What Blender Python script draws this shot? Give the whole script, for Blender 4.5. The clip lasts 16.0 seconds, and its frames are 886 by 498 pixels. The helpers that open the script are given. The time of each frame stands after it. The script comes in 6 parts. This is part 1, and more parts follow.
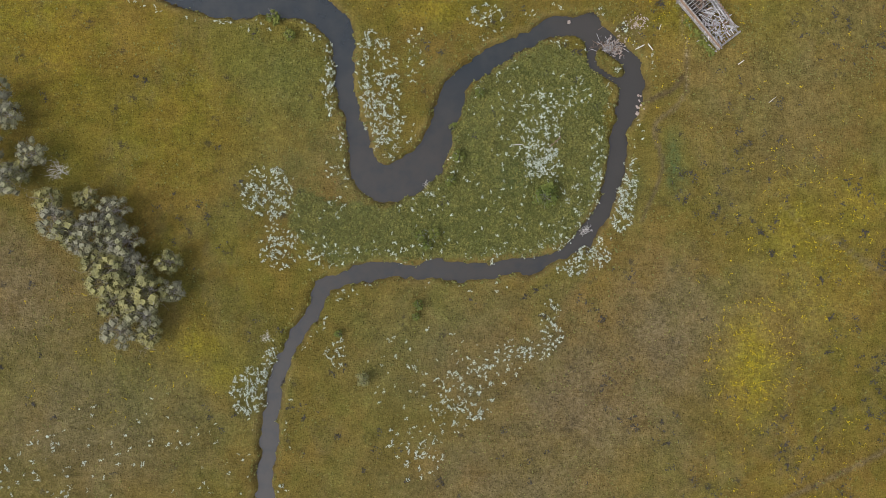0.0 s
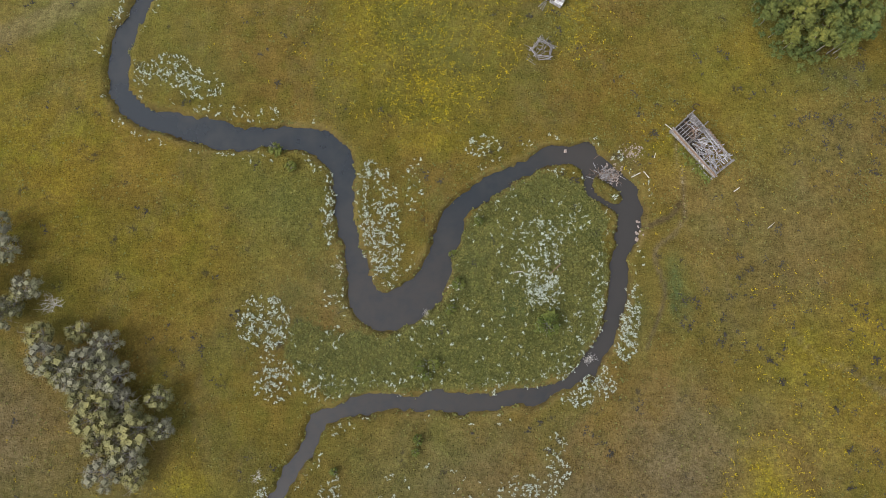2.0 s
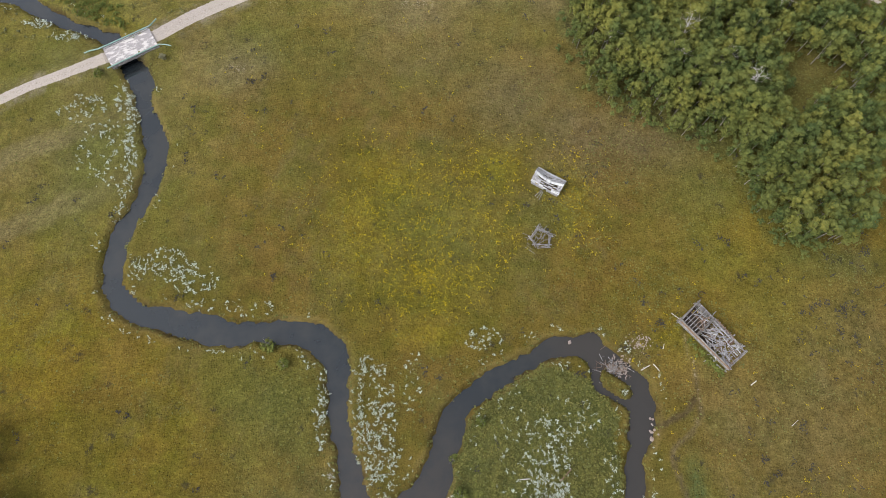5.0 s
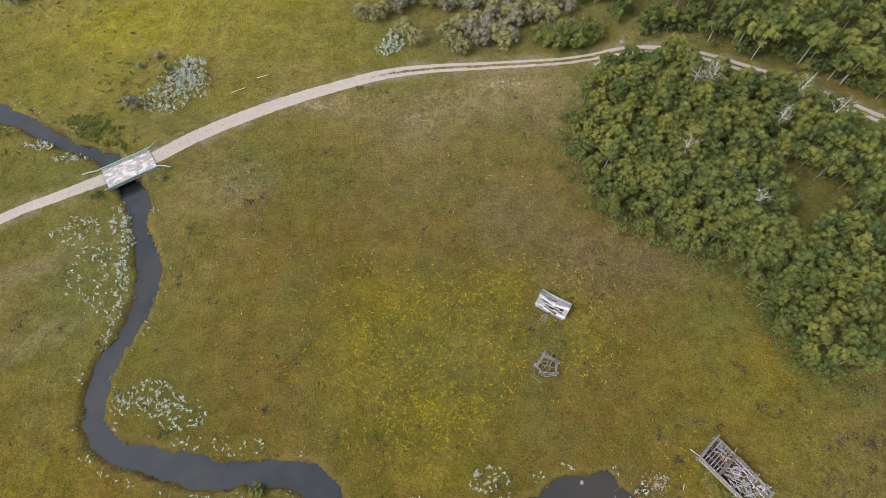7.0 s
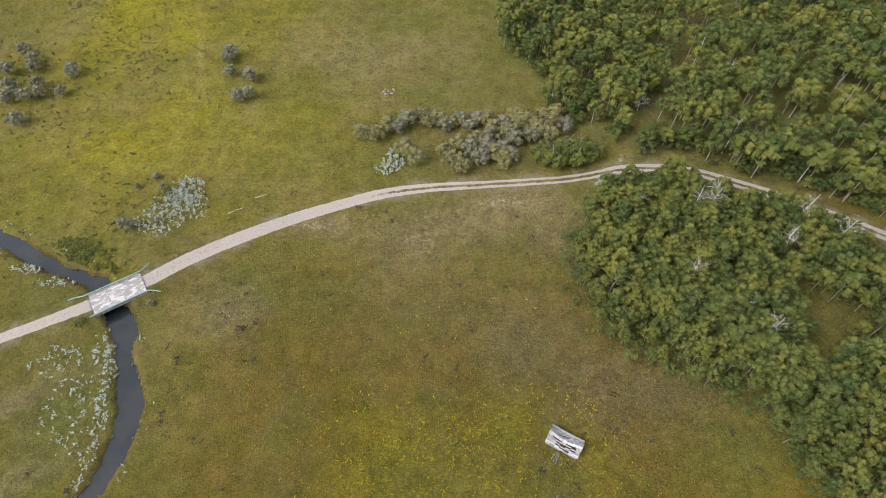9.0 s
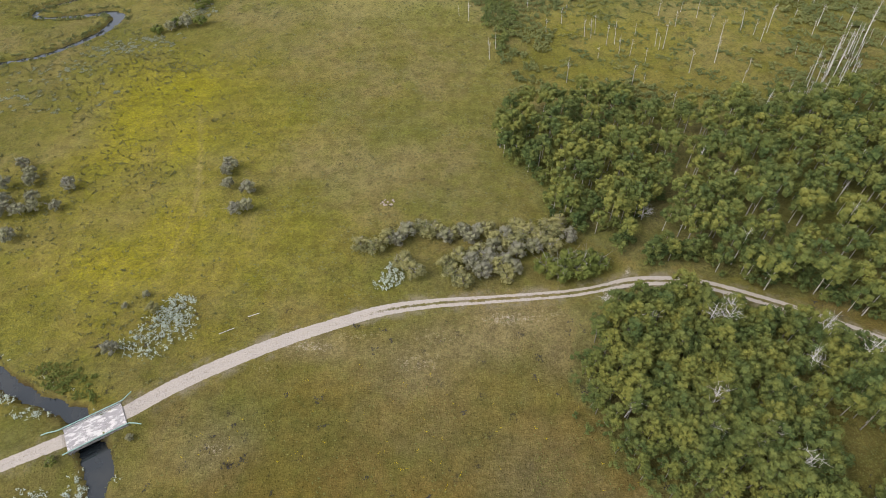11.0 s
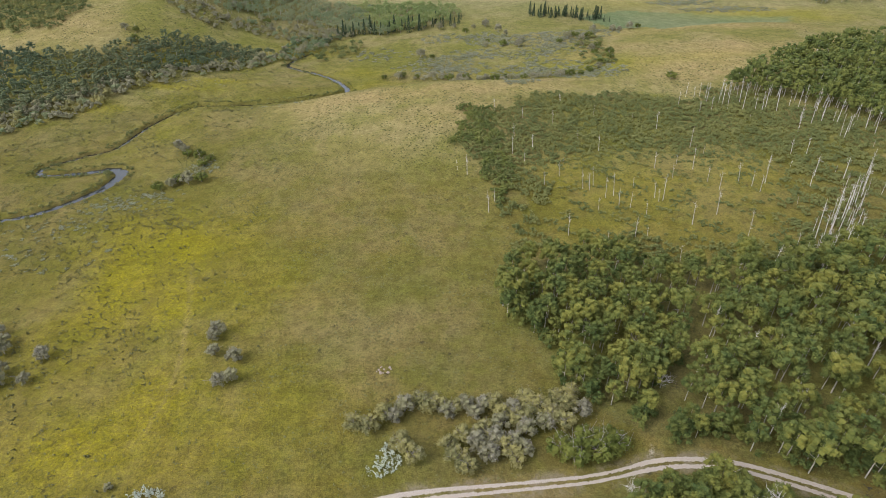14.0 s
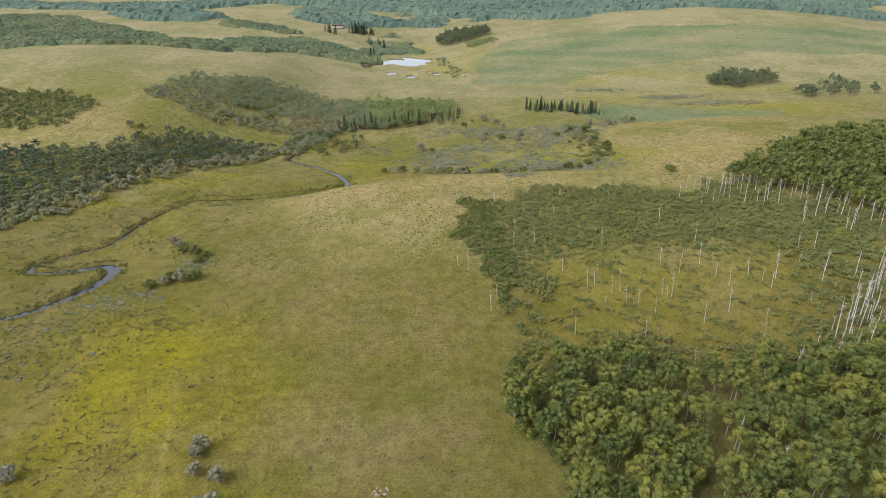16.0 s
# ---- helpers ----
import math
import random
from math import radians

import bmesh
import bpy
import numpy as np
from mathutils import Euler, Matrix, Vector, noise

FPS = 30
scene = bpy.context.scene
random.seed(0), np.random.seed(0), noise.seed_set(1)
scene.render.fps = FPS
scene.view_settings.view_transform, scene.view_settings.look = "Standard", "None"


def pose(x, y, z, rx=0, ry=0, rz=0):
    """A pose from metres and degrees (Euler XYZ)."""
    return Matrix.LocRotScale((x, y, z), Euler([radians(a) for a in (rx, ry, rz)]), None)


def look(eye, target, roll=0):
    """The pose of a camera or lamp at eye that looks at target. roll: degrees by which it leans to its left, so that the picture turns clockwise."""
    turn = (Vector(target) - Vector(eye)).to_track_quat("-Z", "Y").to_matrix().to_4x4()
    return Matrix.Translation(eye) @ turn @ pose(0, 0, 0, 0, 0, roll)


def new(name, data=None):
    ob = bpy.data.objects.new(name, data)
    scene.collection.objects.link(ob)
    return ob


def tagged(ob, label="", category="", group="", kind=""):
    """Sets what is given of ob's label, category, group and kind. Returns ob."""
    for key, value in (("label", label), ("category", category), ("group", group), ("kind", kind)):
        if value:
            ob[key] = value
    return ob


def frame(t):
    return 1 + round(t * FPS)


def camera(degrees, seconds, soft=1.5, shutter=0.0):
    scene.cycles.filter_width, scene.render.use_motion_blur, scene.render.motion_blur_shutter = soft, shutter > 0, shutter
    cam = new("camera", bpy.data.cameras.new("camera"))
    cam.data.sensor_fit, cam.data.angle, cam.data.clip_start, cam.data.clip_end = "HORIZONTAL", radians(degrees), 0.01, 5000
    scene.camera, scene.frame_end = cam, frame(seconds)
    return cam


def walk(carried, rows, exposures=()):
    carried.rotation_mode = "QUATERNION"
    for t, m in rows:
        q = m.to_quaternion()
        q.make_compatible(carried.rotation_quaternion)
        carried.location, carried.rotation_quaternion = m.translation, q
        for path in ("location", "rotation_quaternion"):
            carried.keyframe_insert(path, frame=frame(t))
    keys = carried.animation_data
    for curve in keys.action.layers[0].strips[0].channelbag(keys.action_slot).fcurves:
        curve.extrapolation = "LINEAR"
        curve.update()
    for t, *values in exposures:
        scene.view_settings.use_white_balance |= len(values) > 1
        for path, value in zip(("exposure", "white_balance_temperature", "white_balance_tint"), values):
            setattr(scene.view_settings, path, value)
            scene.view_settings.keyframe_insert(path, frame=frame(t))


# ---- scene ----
cam = camera(73.7, 16.0, soft=0.6)
PATH = [
    (0.0, 0.0, 0.0, 105.0, -0.07, -0.97, 0.0),
    (0.5, -0.03, 2.06, 104.68, 1.68, -1.01, -0.11),
    (1.0, -0.04, 4.32, 104.33, 3.58, -1.01, -0.22),
    (1.5, -0.01, 6.61, 104.07, 5.53, -1.0, -0.31),
    (2.0, 0.04, 8.92, 103.8, 7.45, -0.97, -0.39),
    (2.5, 0.13, 11.24, 103.54, 9.37, -0.92, -0.5),
    (3.0, 0.31, 13.55, 103.35, 11.29, -0.81, -0.61),
    (3.5, 0.57, 15.83, 103.18, 13.19, -0.66, -0.65),
    (4.0, 0.82, 18.17, 102.92, 15.11, -0.51, -0.79),
    (6.5, 1.11, 30.72, 102.52, 23.93, -0.37, -1.21),
    (7.0, 0.88, 32.93, 102.32, 25.98, -0.39, -1.37),
    (7.5, 0.57, 35.11, 102.14, 28.06, -0.44, -1.53),
    (8.0, 0.27, 37.24, 101.98, 30.19, -0.51, -1.69),
    (8.5, 0.08, 39.36, 101.83, 32.35, -0.56, -1.79),
    (9.0, -0.01, 41.45, 101.77, 34.5, -0.6, -1.85),
    (11.5, -0.23, 52.79, 102.17, 44.51, -0.27, -2.44),
    (12.0, -0.19, 54.98, 102.34, 46.54, -0.21, -2.52),
    (12.5, -0.14, 57.16, 102.53, 48.56, -0.11, -2.61),
    (13.0, -0.05, 59.32, 102.58, 50.62, -0.04, -2.67),
    (13.5, 0.1, 61.37, 102.57, 52.68, 0.06, -2.72),
    (14.0, 0.32, 63.45, 102.63, 54.72, 0.18, -2.75),
    (14.5, 0.52, 65.53, 102.71, 56.73, 0.26, -2.76),
    (15.0, 0.53, 67.53, 102.8, 58.74, 0.37, -2.84),
    (15.5, 0.54, 69.56, 102.94, 60.74, 0.41, -2.89),
    (16.0, 0.51, 71.57, 103.11, 62.75, 0.48, -2.94),
]
walk(cam, [(t, pose(x, y, z, rx, ry, rz)) for t, x, y, z, rx, ry, rz in PATH])

# ---- world and sun: a bright overcast sky ----
world = bpy.data.worlds.new("overcast_sky")
scene.world = world
world.use_nodes = True
wn = world.node_tree
sky = wn.nodes.new("ShaderNodeTexSky")
sky.sky_type, sky.sun_disc = "NISHITA", False
sky.sun_elevation, sky.sun_rotation = radians(47), radians(246)
sky.dust_density, sky.altitude = 4.0, 1100
grey = wn.nodes.new("ShaderNodeHueSaturation")
grey.inputs["Saturation"].default_value = 0.35
wn.links.new(sky.outputs[0], grey.inputs["Color"])
wn.links.new(grey.outputs[0], wn.nodes["Background"].inputs["Color"])
wn.nodes["Background"].inputs["Strength"].default_value = 0.16
sun = new("sun", bpy.data.lights.new("sun", "SUN"))
sun.data.energy, sun.data.angle, sun.data.color = 1.15, radians(30), (1.0, 0.96, 0.9)
sun.matrix_world = look((-100, -45, 120), (0, 0, 0))
scene.view_settings.exposure = 0.93

# ---- materials ----


class Nodes:
    """Short names for building a material's node tree."""

    def __init__(self, name):
        self.mat = bpy.data.materials.new(name)
        self.mat.use_nodes = True
        self.tree = self.mat.node_tree
        self.bsdf = self.tree.nodes["Principled BSDF"]
        self.where = self.tree.nodes.new("ShaderNodeNewGeometry").outputs["Position"]
        self.object_space = self.tree.nodes.new("ShaderNodeTexCoord").outputs["Object"]

    def put(self, socket, value):
        if isinstance(value, bpy.types.NodeSocket):
            self.tree.links.new(value, socket)
        elif isinstance(value, (tuple, list)) and len(value) == 3 and socket.type == "RGBA":
            socket.default_value = (*value, 1.0)
        else:
            socket.default_value = value

    def noise(self, scale, detail=3.0, rough=0.55, space=None, stretch=None):
        node = self.tree.nodes.new("ShaderNodeTexNoise")
        vec = space or self.where
        if stretch:
            m = self.tree.nodes.new("ShaderNodeMapping")
            m.inputs["Scale"].default_value = stretch
            self.put(m.inputs["Vector"], vec)
            vec = m.outputs[0]
        self.put(node.inputs["Vector"], vec)
        node.inputs["Scale"].default_value, node.inputs["Detail"].default_value, node.inputs["Roughness"].default_value = scale, detail, rough
        return node.outputs["Fac"]

    def cells(self, scale, space=None):
        node = self.tree.nodes.new("ShaderNodeTexVoronoi")
        self.put(node.inputs["Vector"], space or self.where)
        node.inputs["Scale"].default_value = scale
        return node.outputs["Distance"], node.outputs["Color"]

    def span(self, value, a, b, lo=0.0, hi=1.0):
        node = self.tree.nodes.new("ShaderNodeMapRange")
        node.interpolation_type = "SMOOTHSTEP"
        for k, v in enumerate((value, a, b, lo, hi)):
            self.put(node.inputs[k], v)
        return node.outputs[0]

    def math(self, op, a, b=0.0):
        node = self.tree.nodes.new("ShaderNodeMath")
        node.operation = op
        self.put(node.inputs[0], a), self.put(node.inputs[1], b)
        return node.outputs[0]

    def mix(self, fac, a, b, blend="MIX"):
        node = self.tree.nodes.new("ShaderNodeMix")
        node.data_type, node.blend_type = "RGBA", blend
        self.put(node.inputs[0], fac), self.put(node.inputs[6], a), self.put(node.inputs[7], b)
        return node.outputs[2]

    def attr(self, name):
        node = self.tree.nodes.new("ShaderNodeAttribute")
        node.attribute_name = name
        split = self.tree.nodes.new("ShaderNodeSeparateColor")
        self.put(split.inputs[0], node.outputs["Color"])
        return (*split.outputs[:3], node.outputs["Alpha"])

    def any_object(self):
        return self.tree.nodes.new("ShaderNodeObjectInfo").outputs["Random"]

    def any_island(self):
        return self.tree.nodes.new("ShaderNodeNewGeometry").outputs["Random Per Island"]

    def done(self, colour, rough=0.9, height=None, depth=0.1, strength=0.6, spec=0.2):
        self.put(self.bsdf.inputs["Base Color"], colour)
        self.put(self.bsdf.inputs["Roughness"], rough)
        self.bsdf.inputs["Specular IOR Level"].default_value = spec
        if height is not None:
            bump = self.tree.nodes.new("ShaderNodeBump")
            bump.inputs["Strength"].default_value, bump.inputs["Distance"].default_value = strength, depth
            self.put(bump.inputs["Height"], height)
            self.put(self.bsdf.inputs["Normal"], bump.outputs[0])
        return self.mat


def meadow_material():
    n = Nodes("meadow")
    road, dry, flower, lush = n.attr("cover_a")
    rush, mud, hill, field = n.attr("cover_b")
    big, mid, fine, grain = n.noise(0.045, 5, 0.6), n.noise(0.2, 5, 0.65), n.noise(1.25, 6, 0.75), n.noise(3.4, 4, 0.8)
    col = n.mix(n.span(big, 0.38, 0.62), (0.105, 0.083, 0.017), (0.131, 0.088, 0.022))
    col = n.mix(n.span(mid, 0.44, 0.64, 0.0, 0.55), col, (0.094, 0.089, 0.016))
    col = n.mix(n.span(n.noise(0.09, 4, 0.7), 0.50, 0.68, 0.0, 0.6), col, (0.136, 0.098, 0.019))
    # wide uneven stretches: greyish straw, rusty and fresh green
    col = n.mix(n.span(n.noise(0.065, 7, 0.62, stretch=(1.0, 0.75, 1.0)), 0.50, 0.62, 0.0, 0.65), col, (0.118, 0.090, 0.036))
    col = n.mix(n.span(n.noise(0.085, 7, 0.66, stretch=(0.8, 1.1, 1.0)), 0.54, 0.66, 0.0, 0.42), col, (0.138, 0.090, 0.016))
    col = n.mix(n.span(n.noise(0.055, 7, 0.64, stretch=(1.2, 0.9, 1.0)), 0.52, 0.63, 0.0, 0.5), col, (0.092, 0.091, 0.013))
    # dry, brown ground; the mask also carries painted shading of the bank mounds
    col = n.mix(n.math("MULTIPLY", dry, n.span(mid, 0.2, 0.6, 0.55, 1.0)), col, n.mix(n.span(fine, 0.3, 0.7), (0.092, 0.070, 0.035), (0.142, 0.109, 0.064)))
    # lush herbs
    col = n.mix(n.math("MULTIPLY", lush, 0.75), col, n.mix(n.span(n.cells(1.3)[0], 0.15, 0.6), (0.124, 0.140, 0.042), (0.068, 0.082, 0.028)))
    # tall green rushes
    col = n.mix(n.math("MULTIPLY", rush, n.span(fine, 0.35, 0.6, 0.3, 0.9)), col, (0.048, 0.085, 0.036))
    # pale hill grass, distance haze painted into the ground, and the sown field
    haze_at = n.tree.nodes.new("ShaderNodeSeparateXYZ")
    n.put(haze_at.inputs[0], n.where)
    far_haze = n.span(haze_at.outputs[1], 380.0, 600.0)
    # slope colours hold a slight haze blue
    slope = n.mix(n.span(n.noise(0.022, 6, 0.65), 0.40, 0.60), (0.156, 0.154, 0.042), (0.222, 0.192, 0.084))
    slope = n.mix(n.span(n.noise(0.10, 5, 0.7), 0.45, 0.65, 0.0, 0.6), slope, (0.124, 0.132, 0.026))
    col = n.mix(hill, col, slope)
    # straw on dry crests
    col = n.mix(n.math("MULTIPLY", n.math("MULTIPLY", hill, dry), n.span(n.noise(0.07, 5, 0.65), 0.3, 0.6, 0.4, 1.0)), col, (0.300, 0.225, 0.105))
    # tussocks of the rising land
    td, tc = n.cells(0.75)
    tuss = n.math("MULTIPLY", n.span(n.math("ADD", td, n.span(fine, 0.3, 0.7, -0.12, 0.12)), 0.36, 0.20), n.span(n.noise(0.06, 4, 0.65), 0.36, 0.52))
    col = n.mix(n.math("MULTIPLY", n.math("MULTIPLY", tuss, hill), 0.95), col, (0.070, 0.074, 0.026))
    # distance haze painted in: ground colour pales northward with y
    col = n.mix(n.span(n.math("ADD", far_haze, 0.0), 0.0, 1.0, 0.0, 0.75), col, n.mix(n.span(n.noise(0.02, 6, 0.65), 0.38, 0.6), (0.200, 0.195, 0.098), (0.286, 0.248, 0.146)))
    col = n.mix(field, col, n.mix(n.span(n.noise(0.016, 6, 0.65), 0.4, 0.6), (0.108, 0.150, 0.074), (0.150, 0.172, 0.092)))
    # yellow bloom in drifts
    bloom = n.math("MULTIPLY", flower, n.span(fine, 0.40, 0.62, 0.45, 1.0))
    col = n.mix(n.math("MULTIPLY", bloom, 0.78), col, (0.262, 0.226, 0.006))
    # tussocks and fine mottling
    shade = n.math("MULTIPLY", n.span(fine, 0.30, 0.70, 0.85, 1.16), n.span(grain, 0.30, 0.70, 0.72, 1.30))
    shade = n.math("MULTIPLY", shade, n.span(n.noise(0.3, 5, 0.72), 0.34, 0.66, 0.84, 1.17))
    tone = n.tree.nodes.new("ShaderNodeCombineColor")
    for k in range(3):
        n.put(tone.inputs[k], shade)
    col = n.mix(1.0, col, tone.outputs[0], "MULTIPLY")
    dots = 0.0
    # single plants: crisp light and dark dots at two sizes
    for scale, size, share in ((1.15, 0.20, 0.72), (2.3, 0.28, 0.64)):
        d, tint = n.cells(scale)
        rgb = n.tree.nodes.new("ShaderNodeSeparateColor")
        n.put(rgb.inputs[0], tint)
        dot = n.span(d, size, size * 0.5)
        dots = n.math("ADD", dots, n.math("MULTIPLY", dot, n.span(rgb.outputs[2], 0.25, 0.6)))
        col = n.mix(n.math("MULTIPLY", dot, n.span(rgb.outputs[0], share, share + 0.1, 0.0, 0.8)), col, n.mix(0.6, col, (0.026, 0.028, 0.009)))
        col = n.mix(n.math("MULTIPLY", dot, n.span(rgb.outputs[1], share + 0.08, share + 0.18, 0.0, 0.8)), col, n.mix(0.45, col, (0.27, 0.26, 0.07)))
    # sparse dark cushions of low sage
    sd, _ = n.cells(0.2)
    dark = n.math("MULTIPLY", n.span(sd, 0.30, 0.12), n.span(n.noise(0.9, 5, 0.8), 0.50, 0.58))
    dark = n.math("MULTIPLY", dark, n.span(n.noise(0.03, 2), 0.42, 0.52))
    col = n.mix(n.math("MULTIPLY", dark, 0.7), col, (0.036, 0.032, 0.024))
    # dry grass hanging over the banks, mud below it, gravel on the road
    col = n.mix(n.math("MULTIPLY", n.attr("cover_c")[3], n.span(fine, 0.3, 0.6, 0.25, 0.75)), col, (0.200, 0.150, 0.052))
    col = n.mix(mud, col, n.mix(fine, (0.030, 0.022, 0.012), (0.095, 0.066, 0.030)))
    gravel = n.mix(n.span(grain, 0.25, 0.75), (0.38, 0.325, 0.285), (0.50, 0.44, 0.395))
    gravel = n.mix(n.span(mid, 0.35, 0.7), gravel, (0.44, 0.38, 0.33))
    across, half, strip, _ = n.attr("cover_c")
    off = n.math("ABSOLUTE", across)
    rough = n.math("ADD", n.span(fine, 0.2, 0.8, -0.2, 0.2), n.span(grain, 0.2, 0.8, -0.08, 0.08))
    lane = n.span(n.math("SUBTRACT", n.math("ADD", off, rough), half), 0.16, -0.16)
    verge = n.math("MULTIPLY", n.span(n.math("SUBTRACT", n.math("ADD", off, rough), half), 2.4, 0.1), n.span(n.noise(0.22, 6, 0.7), 0.46, 0.60, 0.05, 0.75))
    col = n.mix(verge, col, n.mix(n.span(grain, 0.3, 0.7), (0.185, 0.150, 0.100), (0.270, 0.230, 0.170)))
    grassy = n.math("MULTIPLY", strip, n.span(n.math("ADD", off, rough), 0.46, 0.22))
    road = n.math("MAXIMUM", road, n.math("MULTIPLY", lane, n.math("SUBTRACT", 1.0, grassy)))
    edge = n.span(n.math("ADD", road, n.math("ADD", n.span(fine, 0.2, 0.8, -0.22, 0.22), n.span(grain, 0.2, 0.8, -0.2, 0.2))), 0.25, 0.75)
    col = n.mix(edge, col, gravel)
    h = n.math("ADD", n.math("ADD", fine, n.math("MULTIPLY", grain, 0.6)), n.math("MULTIPLY", dots, 0.5))
    return n.done(col, 1.0, h, 0.32, 0.9, 0.03)


def leaf_material(name, dark, light, old, patch=0.28, leaf=3.2):
    n = Nodes(name)
    tree = n.noise(patch, 2)
    col = n.mix(n.span(n.any_island(), 0.0, 1.0, 0.1, 0.65), dark, light)
    col = n.mix(n.span(tree, 0.40, 0.62, 0.0, 0.85), col, old)
    col = n.mix(n.math("MULTIPLY", n.any_object(), 0.45), col, n.mix(0.5, light, old))
    # sprays at leaf size: light and dark leaves, dark tone painting the shaded gaps
    spray = n.noise(leaf, 3, 0.7)
    col = n.mix(n.span(spray, 0.50, 0.66, 0.0, 0.75), col, n.mix(0.6, light, old))
    col = n.mix(n.span(n.noise(leaf * 0.45, 2, 0.6), 0.50, 0.34, 0.0, 0.45), col, dark)
    return n.done(col, 0.75, spray, 0.25, 0.8, spec=0.12)


def bark_material(name, pale, dark, scale=6.0):
    n = Nodes(name)
    col = n.mix(n.span(n.noise(scale, 4, 0.7, stretch=(1, 1, 0.5)), 0.42, 0.62), pale, dark)
    col = n.mix(n.math("MULTIPLY", n.any_island(), 0.35), col, dark)
    return n.done(col, 0.85, n.noise(scale * 3, 3), 0.02)


def weathered_wood(name, pale=(0.40, 0.39, 0.38), dark=(0.17, 0.155, 0.145), warm=(0.30, 0.20, 0.13), warmth=0.25):
    n = Nodes(name)
    col = n.mix(n.span(n.noise(2.2, 5, 0.7), 0.35, 0.65), pale, dark)
    col = n.mix(n.math("MULTIPLY", n.span(n.any_island(), 0.45, 1.0), warmth), col, warm)
    col = n.mix(n.math("MULTIPLY", n.any_object(), 0.4), col, dark)
    col = n.mix(n.span(n.noise(14, 4, 0.7), 0.55, 0.75, 0.0, 0.6), col, (0.06, 0.055, 0.05))
    return n.done(col, 0.85, n.noise(22, 4, 0.7), 0.02)


def water_material():
    n = Nodes("creek_water")
    shoal = n.noise(0.12, 4)
    col = n.mix(n.span(shoal, 0.42, 0.65), (0.015, 0.019, 0.022), (0.027, 0.028, 0.027))
    xyz = n.tree.nodes.new("ShaderNodeSeparateXYZ")
    n.put(xyz.inputs[0], n.where)
    silt = n.math("MULTIPLY", n.span(xyz.outputs[1], 36.0, 14.0), n.span(n.noise(0.4, 4, 0.6), 0.3, 0.6, 0.5, 1.0))
    silt = n.math("MAXIMUM", silt, n.math("MULTIPLY", n.span(xyz.outputs[0], 14.0, 26.0), n.span(xyz.outputs[1], 60.0, 45.0)))
    col = n.mix(n.math("MULTIPLY", silt, 0.75), col, (0.038, 0.031, 0.024))
    n.bsdf.inputs["IOR"].default_value = 1.45
    n.bsdf.inputs["Coat Weight"].default_value, n.bsdf.inputs["Coat IOR"].default_value, n.bsdf.inputs["Coat Roughness"].default_value = 0.6, 1.45, 0.05
    ripple = n.noise(2.4, 3, 0.5, stretch=(1.0, 1.0, 1.0))
    return n.done(col, 0.06, ripple, 0.02, 0.12, spec=0.5)


def stone_material(name, a, b):
    n = Nodes(name)
    col = n.mix(n.span(n.noise(3.0, 5, 0.7), 0.3, 0.7), a, b)
    col = n.mix(n.math("MULTIPLY", n.any_island(), 0.6), col, b)
    return n.done(col, 0.9, n.noise(9, 4), 0.03)


MEADOW = meadow_material()
WATER = water_material()
ASPEN = leaf_material("aspen_leaves", (0.036, 0.060, 0.020), (0.100, 0.134, 0.040), (0.164, 0.168, 0.042), 0.2)
BRIGHTASPEN = leaf_material("young_aspen_leaves", (0.050, 0.072, 0.022), (0.140, 0.164, 0.042), (0.208, 0.198, 0.044), 0.2)
THICKET = leaf_material("thicket_leaves", (0.066, 0.090, 0.034), (0.142, 0.166, 0.062), (0.200, 0.192, 0.066), 0.1, 2.2)
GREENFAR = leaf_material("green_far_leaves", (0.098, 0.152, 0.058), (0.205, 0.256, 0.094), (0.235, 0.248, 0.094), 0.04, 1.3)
# leaf colour paled and greyed, with some distance haze painted in
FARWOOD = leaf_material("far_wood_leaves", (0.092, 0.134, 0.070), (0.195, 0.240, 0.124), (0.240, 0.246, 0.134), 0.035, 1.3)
WILLOW = leaf_material("willow_leaves", (0.095, 0.098, 0.044), (0.250, 0.238, 0.110), (0.300, 0.268, 0.100), 0.3)
GREYWILLOW = leaf_material("grey_willow_leaves", (0.128, 0.122, 0.086), (0.305, 0.286, 0.215), (0.220, 0.214, 0.100), 0.25)
GREENBUSH = leaf_material("green_bush_leaves", (0.062, 0.086, 0.018), (0.130, 0.152, 0.036), (0.150, 0.156, 0.036))
SILVER = leaf_material("silverberry_leaves", (0.31, 0.35, 0.29), (0.62, 0.67, 0.59), (0.44, 0.47, 0.37), 1.5, 7.0)
# skyline leaves: distance haze painted in as a blue cast
HAZEWOOD = leaf_material("haze_blue_wood_leaves", (0.054, 0.094, 0.078), (0.100, 0.148, 0.118), (0.118, 0.156, 0.110), 0.01, 0.3)
# slightly blued leaf colour, a little distance haze painted in
MIDWOOD = leaf_material("mixed_wood_leaves", (0.044, 0.072, 0.042), (0.096, 0.128, 0.070), (0.132, 0.144, 0.070), 0.02, 0.5)
SAGE = leaf_material("sage_leaves", (0.13, 0.138, 0.095), (0.27, 0.275, 0.20), (0.17, 0.178, 0.095), 0.12, 1.2)
HERB = leaf_material("herb_leaves", (0.078, 0.088, 0.026), (0.168, 0.172, 0.054), (0.186, 0.168, 0.046), 0.6, 7.0)
TUSSOCK = leaf_material("tussock_leaves", (0.086, 0.088, 0.036), (0.190, 0.184, 0.088), (0.160, 0.154, 0.060), 0.4, 5.0)
DARKSAGE = leaf_material("dark_sage_twigs", (0.030, 0.027, 0.023), (0.074, 0.066, 0.056), (0.050, 0.045, 0.037), 0.6, 7.0)
